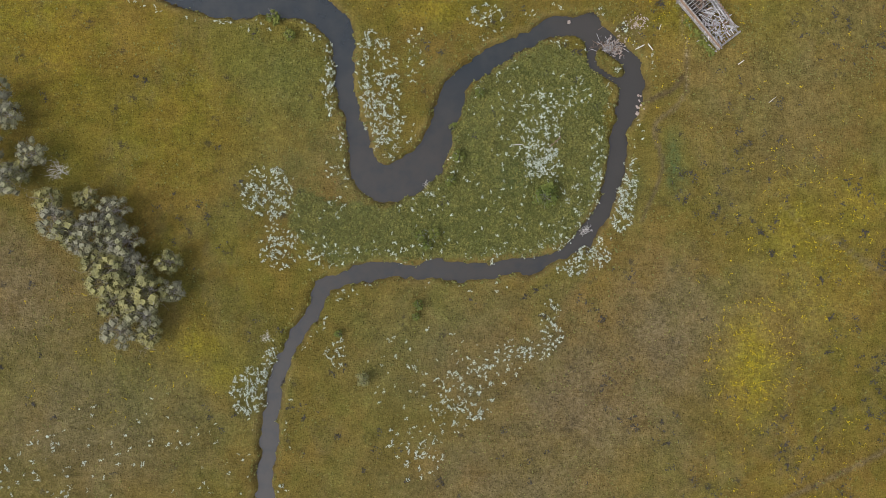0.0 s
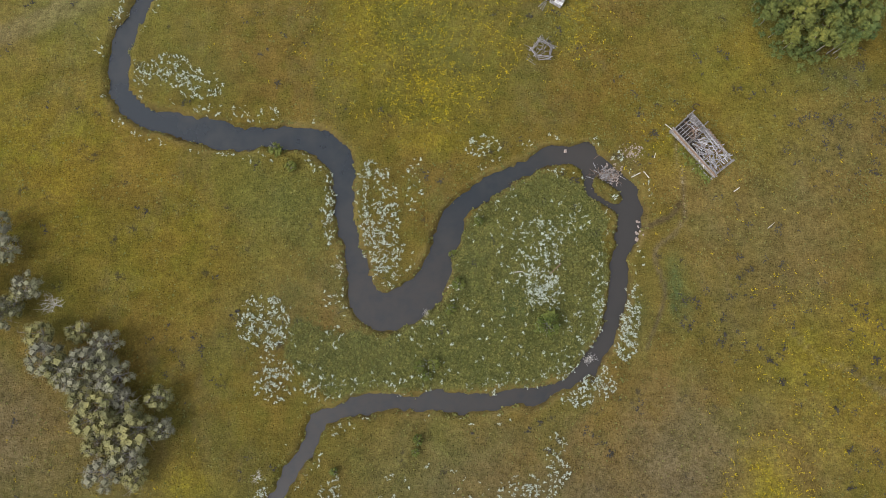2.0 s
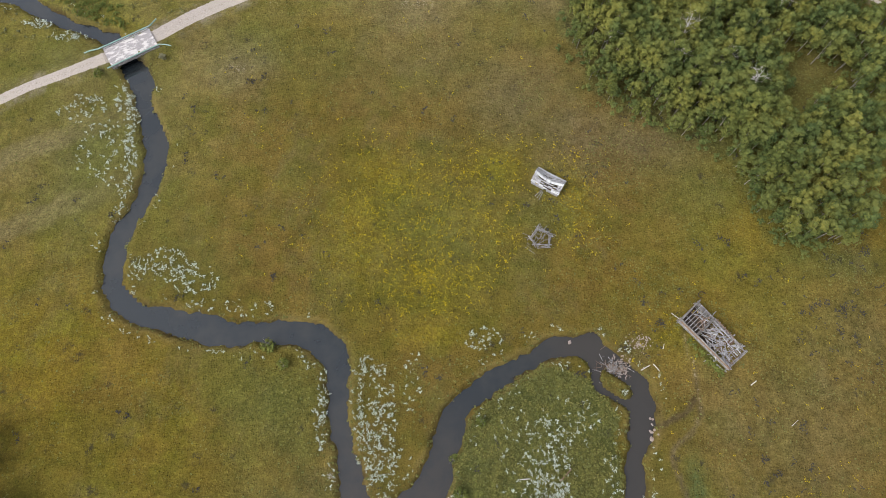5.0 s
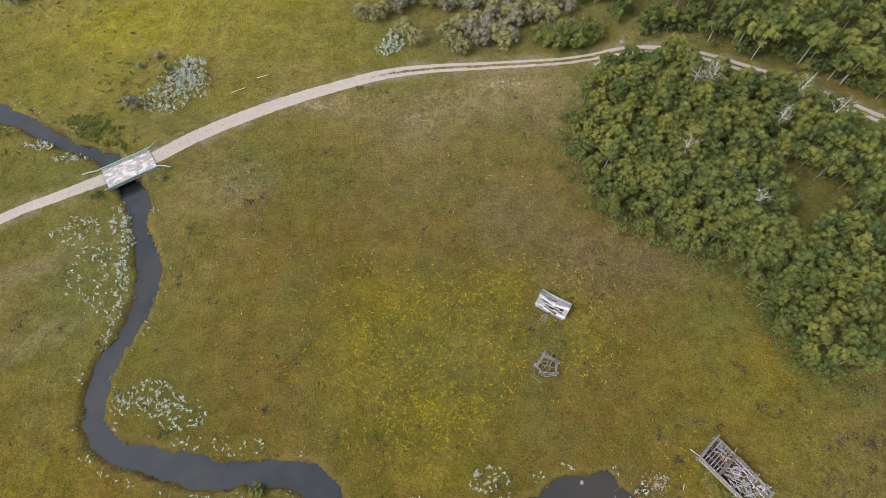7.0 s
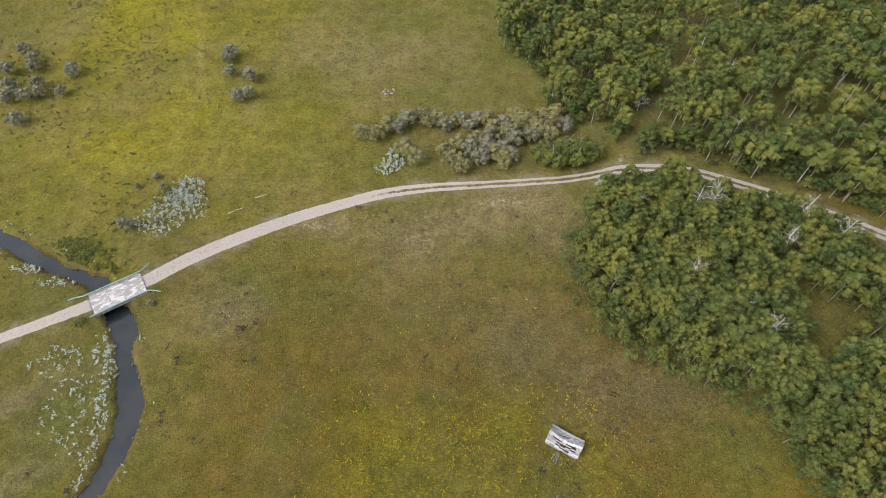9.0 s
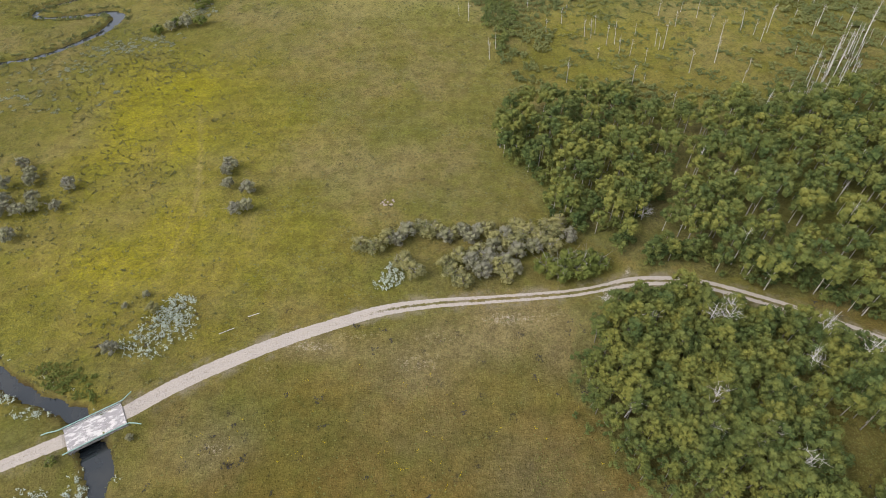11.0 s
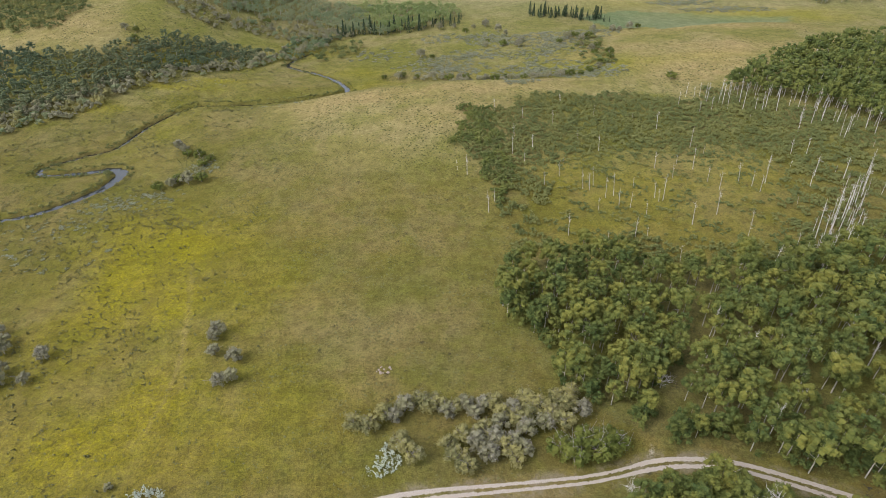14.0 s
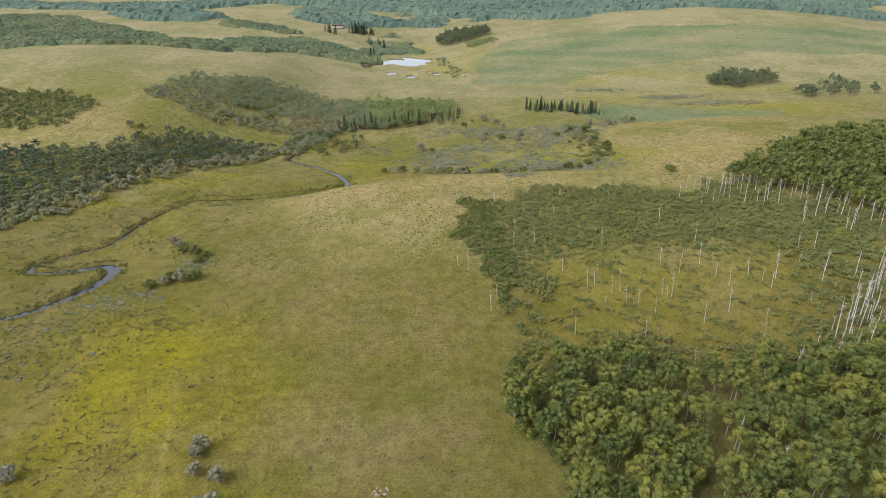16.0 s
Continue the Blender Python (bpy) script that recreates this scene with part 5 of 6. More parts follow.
for x, y, s in [(45, 210, 1.0), (64, 206, 1.15), (82, 209, 1.2), (91, 213, 1.1), (55, 234, 0.9), (57, 233, 0.9), (64, 223, 0.8), (67, 221, 0.9), (76, 225, 1.0), (78, 223, 1.05), (61, 228, 0.8), (113, 228, 1.0), (109, 223, 1.0), (131, 246, 1.0), (131, 231, 1.1), (139, 228, 1.2), (148, 230, 1.1), (142, 262, 1.2), (94, 240, 0.9),
                (100, 187, 1.0), (103, 186, 1.1), (116, 197, 1.2), (120, 199, 1.3), (130, 207, 1.2), (109, 190, 1.0), (112, 189, 1.1), (118, 194, 1.2), (122, 204, 1.2), (124, 196, 1.1), (127, 201, 1.2), (139, 218, 1.2), (135, 212, 1.2), (114, 193, 1.1)] + [(107 + 1.55 * i + 4 * math.sin(2.4 * i), 188 + 1.5 * i + 4 * math.sin(3.7 * i), 1.15 + 0.3 * math.sin(5.1 * i)) for i in range(20)]:
    snag(pole_meshes, "dead_birch", x, y, s, "tall white dead birch trunk with a few bare twigs", "dead birches in the clearing", 2.5, 5.0)
for x, y, _ in scatter(REGROWTH, 11.0, rng, 0.55):
    snag(pole_meshes, "dead_birch", x, y, rng.uniform(0.35, 1.0), "white dead birch trunk standing in low regrowth", "dead birches in the regrowth", 3, 5.0)
for x, y, _ in scatter([(100, 292), (123, 297), (150, 286), (172, 262), (165, 250), (140, 270), (112, 284)], 5.0, rng, 0.5):
    snag(pole_meshes, "dead_birch", x, y, rng.uniform(0.8, 1.25), "white dead birch at the edge of the hill wood", "dead birches below the hill wood", 3, 4.0)
for x, y, _ in scatter(EAST_OF_TRACK, 10.0, rng, 0.5):
    snag(pole_meshes, "dead_birch", x, y, rng.uniform(0.9, 1.2), "pale bare trunk among living aspens", "bare trunks north of the road", 4)
for x, y, s in [(-62.6, 12.6, 0.9), (-28.8, -15.6, 0.55), (-1.4, 11.2, 0.4), (-16.3, 19.5, 0.35), (27, 3.4, 0.5), (26.4, 2.8, 0.4), (66, 158, 1.0), (52.5, 150.5, 1.1), (45, 166, 1.0), (40, 172, 1.1), (50, 160, 0.9), (37, 158, 1.0), (41, 168, 1.0), (101, 160, 1.3), (38, 125, 0.9)]:
    snag(bare_meshes, "bare_tree", x, y, s, "leafless grey tree with spreading fine twigs", "", 10)

# ---- low shrubs, herbs and flowers ----
silver_kinds = []
for k in range(6):
    c = rng.normal(0, 0.15, (9, 3)) + np.array([0, 0, 0.34])
    silver_kinds.append([(*quads(leaf_cards(c, rng.normal(size=(9, 3)) * 0.6 + np.array([0, 0, 0.9]), 0.145, rng)), 0)])


def drift(spots, shape_rng):
    """Places thrown round spots of x, y, spread across, spread along, count; kept off water and road."""
    P = []
    for x, y, sx, sy, n in spots:
        q = shape_rng.normal(size=(int(1.25 * n), 2))
        q *= (shape_rng.random((len(q), 1)) ** (0.6 if y < 200 else 0.9) * (1.7 if y < 200 else 2.5) / np.linalg.norm(q, axis=1, keepdims=True)) * np.array([sx, sy])
        keep = wobble(q[:, 0] * 3 + x, q[:, 1] * 3 + y, 2.5, x) > -0.35
        P.append((q[keep] + np.array([x, y]))[:: 2 if y > 300 else 1])
    P = np.vstack(P)
    z, water, road, _ = ground(P[:, 0], P[:, 1])
    ok = (water > 0.05) & (road > 0.3)
    return np.stack([P[ok, 0], P[ok, 1], z[ok]], 1)


flat_kinds = [wood_kind(rng, 1.2, 1.2, 5, 0.36, False, 3, 0.0, 0, 1, (0.42, 0.6)) for _ in range(4)]
planted("bank_willows", drift([(-68.5, 111.0, 3.0, 1.5, 60), (-72.5, 113.6, 2.5, 1.2, 34), (-64.5, 107.6, 1.6, 1.0, 20)], rng), bush_kinds, [GREENBUSH], rng, "low green willows crowding the creek bank", "bushes", 0.3, 0.6, 0.8)
SILVER_SPOTS = {}
SILVER_SPOTS["creek meadow"] = [(-29, 10, 3.0, 2.8, 190), (-27, 0, 2.0, 2.2, 80), (-24, 3, 4, 4, 40), (-17, -1, 4, 1.0, 50), (-18, 30, 0.7, 4, 60), (-17, 12, 1.5, 5, 20), (-32, -25, 2.0, 2.6, 150), (-28.5, -20, 0.8, 2.5, 50), (-71, -40, 8, 6, 90), (-50, -35, 10, 6, 60)]
SILVER_SPOTS["inner loop"] = [(19, 21, 2.6, 4, 150), (19, 15.5, 2.0, 2.0, 170), (23, 27, 3, 3, 60), (13, 23, 2, 5, 35), (26, 8, 3, 5, 50), (10, 8, 12, 5, 90), (25, 0.5, 3, 1.0, 60), (29, 16, 0.7, 5, 40), (14, -1.5, 5, 1, 40), (-3, 0, 5, 2, 40)]
SILVER_SPOTS["creek neck"] = [(-9.3, 31, 1.9, 4, 110), (-8.7, 25, 2.3, 4, 120), (-8, 19.5, 1.5, 2.5, 60), (-3, 34, 1.5, 3, 25), (9, 41, 2.0, 1.2, 45), (-12, 28, 0.6, 6, 35), (-11, 36, 1.5, 1.5, 25)]
SILVER_SPOTS["east bank"] = [(34.2, 11.5, 1.1, 3.2, 150), (33.5, 6, 1.2, 2, 60), (28, -1.5, 2, 1.2, 50), (24, -3.6, 2, 0.8, 30)]
SILVER_SPOTS["south meadow"] = [(6, -25, 3, 2.5, 70), (16, -18, 3, 1.3, 60), (21, -14, 1.2, 3, 50), (-3, -36, 3, 3, 60), (4, -29, 3, 1.5, 60), (-17, -18, 1.2, 2, 25), (10, -21, 4, 1.2, 40), (0, -24, 8, 6, 60)]
SILVER_SPOTS["west bank"] = [(-48, 55, 3.2, 2.0, 100), (-42, 52.5, 2.6, 1.8, 60), (-59.5, 91, 1.6, 2.5, 60), (-62, 78, 3.0, 4.5, 90), (-57.8, 86, 0.8, 5, 80), (-68, 88, 3, 2, 70), (-57, 71, 0.9, 6, 90), (-36, 47.5, 6, 0.7, 20), (-79, 108.5, 3, 1.2, 60), (-72, 104.6, 3, 0.7, 50)]
SILVER_SPOTS["roadside"] = [(-52.6, 127.6, 2.4, 2.2, 150), (-54.0, 125.2, 2.0, 1.8, 60), (-54.5, 123, 3.4, 3.0, 60), (-56.5, 119.5, 3.2, 2.4, 120), (-50, 123, 2, 2, 30), (-7.2, 136, 1.5, 2.0, 80), (-9, 133.2, 1.6, 1.0, 40)]
SILVER_SPOTS["river flat"] = [(-98, 238, 7, 2.5, 90), (-112, 225, 8, 2.5, 45), (-90, 243, 5, 2, 30), (-79, 262, 2.5, 3, 80), (-60, 320, 8, 3, 60), (-110, 350, 12, 3, 60), (-120, 210, 12, 4, 60)]
SILVER_SPOTS["far flat"] = [(80, 402, 9, 9, 672), (60, 350, 9, 6, 608), (82, 334, 7, 5, 416), (28, 384, 11, 4, 416), (50, 408, 9, 5, 416), (20, 362, 9, 4, 320), (104, 410, 6, 6, 192), (191, 500, 10, 3, 384), (214, 480, 14, 3, 416), (144, 524, 8, 3, 192), (46, 318, 4, 1.5, 64), (10, 372, 9, 5, 192), (-20, 395, 9, 5, 144), (30, 420, 12, 5, 224), (70, 378, 10, 5, 256)]
for place, spots_ in SILVER_SPOTS.items():
    far = place in ("river flat", "far flat")
    planted("silverberry_patch", drift(spots_, rng), flat_kinds if far else silver_kinds, [SAGE if far else SILVER], rng, "drift of pale silver-leaved low shrubs on the " + place, "shrubs", (0.5 if place == "river flat" else 0.6) if far else (0.5 if place == "roadside" else 0.55 if place == "west bank" else 0.45), (0.8 if place == "river flat" else 1.4) if far else (1.6 if place == "roadside" else 1.3 if place == "west bank" else 1.25), 0.45 if far else (1.3 if place == "roadside" else 0.9))


def tuft_kind(n, spread_, size, tall):
    c = rng.normal(0, 1, (n, 3)) * np.array([spread_, spread_, tall * 0.25]) + np.array([0, 0, tall * 0.5])
    return [(*quads(leaf_cards(c, rng.normal(size=(n, 3)) * 0.7 + np.array([0, 0, 0.8]), size, rng)), 0)]


def throw(n, x0, x1, y0, y1, weight):
    """n places in a rectangle, kept by a weight of x, y between 0 and 1, off water and road."""
    x, y = rng.uniform(x0, x1, n), rng.uniform(y0, y1, n)
    keep = rng.random(n) < weight(x, y)
    x, y = x[keep], y[keep]
    z, water, road, _ = ground(x, y)
    ok = (water > 0.2) & (road > 0.2)
    return np.stack([x[ok], y[ok], z[ok]], 1)


herb_kinds = [tuft_kind(3, 0.14, 0.17, 0.3) for _ in range(6)]
gold_kinds = [tuft_kind(4, 0.2, 0.12, 0.35) for _ in range(5)]
sage_kinds = [tuft_kind(7, 0.15, 0.14, 0.3) for _ in range(5)]
planted("meadow_herbs", throw(17000, -26, 36, -4, 38, lambda x, y: 0.85 * inside(x, y, LUSH) + 0.1), herb_kinds, [HERB], rng, "leafy green herbs covering the creek meadow", "herbs", 0.7, 1.5)
planted("meadow_herbs", throw(30000, -88, 88, -48, 128, lambda x, y: smooth(-0.35, 0.6, wobble(x, y, 7, 1.0)) * 0.85 + 0.12), herb_kinds, [HERB], rng, "grass tussocks scattered over the meadow", "herbs", 0.35, 1.15)
planted("meadow_herbs", throw(26000, 18, 88, 30, 96, lambda x, y: smooth(-0.1, 0.5, wobble(x, y, 11, 4.0)) * 0.8), herb_kinds, [HERB], rng, "broad-leaved green herbs in patches below the wood", "herbs", 0.4, 1.0)
planted("yellow_flowers", drift([(2, 62, 9, 8, 800), (1, 51, 6, 4, 330), (56, -20, 5, 7, 300), (65, 0, 8, 12, 220), (28, 66, 4, 7, 200), (14, 75, 10, 4, 260), (-12, 62, 8, 12, 350), (62, -35, 9, 7, 150), (60, 20, 14, 22, 130), (0, 80, 30, 20, 300), (-55, -18, 12, 8, 120), (40, 41, 5, 5, 60)], rng), gold_kinds, [GOLD], rng, "yellow flowers in loose drifts over the grass", "flowers", 0.5, 1.5)
planted("yellow_flowers", drift([(-80, 196, 13, 24, 900), (-65, 148, 18, 14, 500)], rng), gold_kinds, [GOLD], rng, "yellow flowers over the far flat", "flowers", 0.4, 0.9)
centres = throw(6400, -88, 88, -48, 124, lambda x, y: (0.25 + 0.75 * smooth(20, 45, x)) * smooth(-0.2, 0.5, wobble(x, y, 15, 3.0)) * 0.55 * (1 - 0.8 * inside(x, y, LUSH)))
cushions = np.vstack([centres[np.full(rng.integers(1, 8), i)] for i in range(len(centres))])
cushions[:, :2] += rng.normal(0, 0.42, (len(cushions), 2))
planted("sage_cushions", cushions, sage_kinds, [DARKSAGE], rng, "low dark dead-looking sage cushions", "shrubs", 0.7, 1.8, 0.6)
planted("tussocks", throw(9000, -125, -30, 104, 235, lambda x, y: (0.12 + 0.5 * smooth(-0.5, 0.6, wobble(x, y, 23.0, 2.0))) * smooth(-35, -75, x)), sage_kinds, [TUSSOCK], rng, "grey-green tussocks dotting the yellow flat", "tussocks", 0.8, 2.1, 1.1)
planted("tussocks", throw(15000, -40, 60, 128, 320, lambda x, y: smooth(-0.4, 0.5, wobble(x, y, 9.0, 2.0)) * 0.75 * smooth(70, 20, x)), sage_kinds, [TUSSOCK], rng, "low grey-green tussocks over the rising meadow", "tussocks", 0.6, 1.5, 0.8)
planted("river_scrub", throw(14000, -175, -25, 222, 372, lambda x, y: smooth(-0.6, 0.7, wobble(x, y, 17.0, 3.0)) * smooth(-30, -75, x + 0.15 * (y - 270)) * 0.7), sage_kinds, [TUSSOCK], rng, "grey-green scrub over the river flat", "shrubs", 1.0, 2.6, 0.7)
planted("nettles", np.array([(x, y, height(x, y)) for x, y in zip(44.6 + 0.62 * np.arange(60) / 8 + rng.normal(0, 0.3, 60), 39.9 - 0.78 * np.arange(60) / 8 + rng.normal(0, 0.35, 60))]), herb_kinds, [GREENBUSH], rng, "dark green nettles along the cabin wall", "herbs", 1.2, 2.4)
planted("bank_herbs", throw(26000, -64, 38, -46, 112, lambda x, y: (ground(x, y)[1] < 0.9) * 0.9), herb_kinds, [HERB], rng, "coarse grass fringing the creek banks", "herbs", 0.8, 1.6)

# pale shrubs strung along the creek banks
for line_, n_ in ((CREEKS[0], 230), (CREEKS[1], 260), (CREEKS[2], 130)):
    i_ = rng.integers(2, len(line_) - 2, n_)
    across = line_[i_ + 1, :2] - line_[i_ - 1, :2]
    across = np.stack([-across[:, 1], across[:, 0]], 1) / np.linalg.norm(across, axis=1, keepdims=True)
    q = line_[i_, :2] + (line_[i_ + 1, :2] - line_[i_, :2]) * rng.random((n_, 1)) + across * ((line_[i_, 2] + rng.uniform(0.7, 2.6, n_)) * rng.choice([-1, 1], n_))[:, None]
    qz, qw, qr, _ = ground(q[:, 0], q[:, 1])
    keep = (qw > 0.25) & (qr > 0.3) & (wobble(q[:, 0], q[:, 1], 4.0, 2.0) > -0.2)
    planted("silverberry_patch", np.stack([q[:, 0], q[:, 1], qz], 1)[keep], silver_kinds, [SILVER], rng, "pale silver-leaved shrubs strung along the creek bank", "shrubs", 0.35, 1.1, 0.9)

# ---- built things ----
def log(p, q, r, r2=None, sides=8):
    """A round log with closed ends."""
    v, f = tube([p, q], [r, r2 or r * 0.85], sides)
    caps = [[0, 1, 2, 3], [0, 3, 4, 5], [0, 5, 6, 7]] if sides == 8 else [[0, 1, 2, 3], [0, 3, 4, 5]]
    ends = np.array([c[::-1] for c in caps] + [[i + sides for i in c] for c in caps])
    return v, np.vstack([f, ends])


def plank(p, q, wide, thick, up=(0, 0, 1)):
    """A sawn board from p to q with worn ends."""
    p, q = Vector(p), Vector(q)
    way = (q - p).normalized()
    side = way.cross(Vector(up))
    side = (side if side.length > 1e-4 else way.orthogonal()).normalized()
    top = side.cross(way).normalized()
    b = min(wide, thick) * 0.18
    ring = [(-wide / 2 + b, -thick / 2), (wide / 2 - b, -thick / 2), (wide / 2, -thick / 2 + b), (wide / 2, thick / 2 - b), (wide / 2 - b, thick / 2), (-wide / 2 + b, thick / 2), (-wide / 2, thick / 2 - b), (-wide / 2, -thick / 2 + b)]
    v = np.array([tuple(o + side * a + top * c) for o in (p, q) for a, c in ring])
    f = [[k, (k + 1) % 8, 8 + (k + 1) % 8, 8 + k] for k in range(8)]
    caps = [[0, 1, 2, 3], [0, 3, 4, 7], [4, 5, 6, 7]]
    return v, np.array(f + [c[::-1] for c in caps] + [[i + 8 for i in c] for c in caps])


def part(name, shape, material, parent, label=""):
    o = new(name, mesh_of(name, *shape, [material]))
    o.parent = parent
    return tagged(o, label)


def thing(name, m, label, category, group=""):
    ob = tagged(new(name), label, category, group)
    ob.matrix_basis = m
    return ob


# the ruined log cabin
def ruined_cabin():
    x0, y0, turn = 48.3, 40.7, -49.5
    ob = thing("log_cabin", pose(x0, y0, height(x0, y0) - 0.1, 0, 0, turn), "collapsed weathered log cabin open to the sky, full of fallen timbers", "ruin")
    L, Wd, courses = 10.8, 4.5, 8
    r = 0.125
    for c in range(courses):
        z = 0.12 + c * 0.25
        out = 0.012 * c
        sag = 0.25 * (c / courses) ** 2
        ext = rng.uniform(0.05, 0.5)
        near_end = L / 2 if c < 6 else L / 2 - 0.6 * (c - 5)
        part("wall_log", log((-L / 2 - ext, -Wd / 2 - out, z), (near_end + ext, -Wd / 2 - out * 1.5, z - sag), r), ROTTEN if c in (4, 5, 6) else LOGWOOD, ob)
        if c < 7:
            part("wall_log", log((-L / 2 - ext, Wd / 2 + out * 0.5, z), (L / 2 + ext - 0.2 * c, Wd / 2 - 0.05 * c, z - sag * 0.6), r), LOGWOOD, ob)
        if c < 8:
            part("wall_log", log((-L / 2, -Wd / 2 - ext, z + 0.12), (-L / 2 - 0.03 * c, Wd / 2 + ext, z + 0.12), r), LOGWOOD, ob)
        if c < 4:
            part("wall_log", log((L / 2, -Wd / 2 - ext, z + 0.12), (L / 2 + 0.1 * c, Wd / 2 + ext, z + 0.05), r), LOGWOOD, ob)
        if c < 7:
            part("wall_log", log((-L / 2 + 3.6, -Wd / 2, z + 0.12), (-L / 2 + 3.7, Wd / 2, z + 0.12), r * 0.9), LOGWOOD, ob)
    # floor colour kept dark to paint the black gaps between timbers
    part("earth_floor", plank((-L / 2 + 0.15, 0, 0.06), (L / 2 - 0.15, 0, 0.06), Wd - 0.3, 0.1), MUD_SHADE, ob, "floor coloured dark for the shade among fallen timbers")
    for k in range(6):  # loft joists over the end room
        u = -L / 2 + 0.55 + 0.55 * k
        part("joist", plank((u, -Wd / 2 + 0.1, 1.85), (u + 0.05, Wd / 2 - 0.1, 1.9 - 0.05 * k), 0.13, 0.15), BOARD if k % 2 == 0 else LOGWOOD, ob)
    for k in range(3):
        v = -1.3 + 1.15 * k
        part("joist", plank((-L / 2 + 0.1, v, 2.02), (-L / 2 + 3.5, v + rng.uniform(-0.2, 0.2), 1.9), 0.11, 0.1), ROTTEN if k == 1 else LOGWOOD, ob)
    for k in range(16):
        a = rng.choice([0.0, 1.5]) + rng.uniform(-0.6, 0.6)
        u, v = -L / 2 + rng.uniform(0.6, 3.0), rng.uniform(-1.4, 1.9)
        part("fallen_board", plank((u, v, 2.08), (u + 1.3 * math.cos(a), v + 1.3 * math.sin(a), 2.12), 0.16, 0.035), (ROTTEN, BOARD, LOGWOOD)[k % 3], ob)
    for k in range(74):  # heap of poles and boards in the middle
        u, v = rng.uniform(-1.7, 1.6), rng.uniform(-1.9, 0.9)
        a = math.radians(rng.normal(28, 30))
        n = rng.uniform(1.1, 2.7)
        z = rng.uniform(0.5, 1.6)
        tip = (u + n * math.cos(a), min(v + n * math.sin(a), 2.2), z + rng.uniform(-0.5, 0.6))
        shape = log((u, v, z), tip, 0.055, 0.04, 6) if k % 3 else plank((u, v, z), tip, 0.18, 0.035)
        part("fallen_pole" if k % 3 else "fallen_board", shape, (BOARD, PALEBOARD, LOGWOOD, BOARD, ROTTEN, LOGWOOD)[k % 6], ob)
    for k in range(7):  # a piece of roof still hanging on one side
        u = -1.3 + 0.58 * k
        part("rafter", plank((u, Wd / 2 + 0.1, 1.95 - 0.05 * k), (u + 0.12, 0.95, 1.85 - 0.1 * k), 0.12, 0.09), LOGWOOD, ob)
    for k in range(3):
        v = Wd / 2 - 0.15 - 0.52 * k
        part("batten", plank((-1.6, v, 2.08), (2.7 - 0.3 * k, v - 0.12, 1.72), 0.19, 0.035), BOARD if k else ROTTEN, ob)
    for k in range(40):  # the far end fallen in
        u, v = rng.uniform(2.0, 4.3), rng.uniform(-2.2, 1.9)
        a = math.radians(rng.choice([0, 90], p=[0.45, 0.55]) + rng.normal(-18, 16))
        n = rng.uniform(0.9, 2.2)
        z = rng.uniform(0.35, 1.2)
        tip = (min(u + n * math.cos(a), 5.8), v + n * math.sin(a), z + rng.uniform(-0.35, 0.35))
        part("fallen_board", plank((u, v, z), tip, rng.uniform(0.12, 0.24), 0.045), (BOARD, PALEBOARD, BOARD, ROTTEN)[k % 4], ob)
    for k in range(6):
        v = -2.1 + 0.8 * k
        part("rafter", plank((3.0 + 0.1 * k, v, 0.75), (5.6 - 0.1 * k, v - 0.15, 0.6 + rng.uniform(-0.2, 0.2)), 0.15, 0.1), LOGWOOD, ob)
    for k in range(4):
        part("fallen_board", plank((2.4 + 0.5 * k, -2.75 - 0.16 * k, 0.15), (4.7 + 0.35 * k, -3.0 + 0.1 * k, 0.2), 0.17, 0.04), BOARD, ob)
    for k in range(8):
        a = rng.uniform(0, 6.28)
        p = (rng.uniform(-6.6, 6.4), rng.choice([-3.4, 3.3]) + rng.normal(0, 0.35))
        part("fallen_board", plank((*p, 0.12), (p[0] + 0.9 * math.cos(a), p[1] + 0.9 * math.sin(a), 0.14), 0.12, 0.03), LOGWOOD, ob)


ruined_cabin()


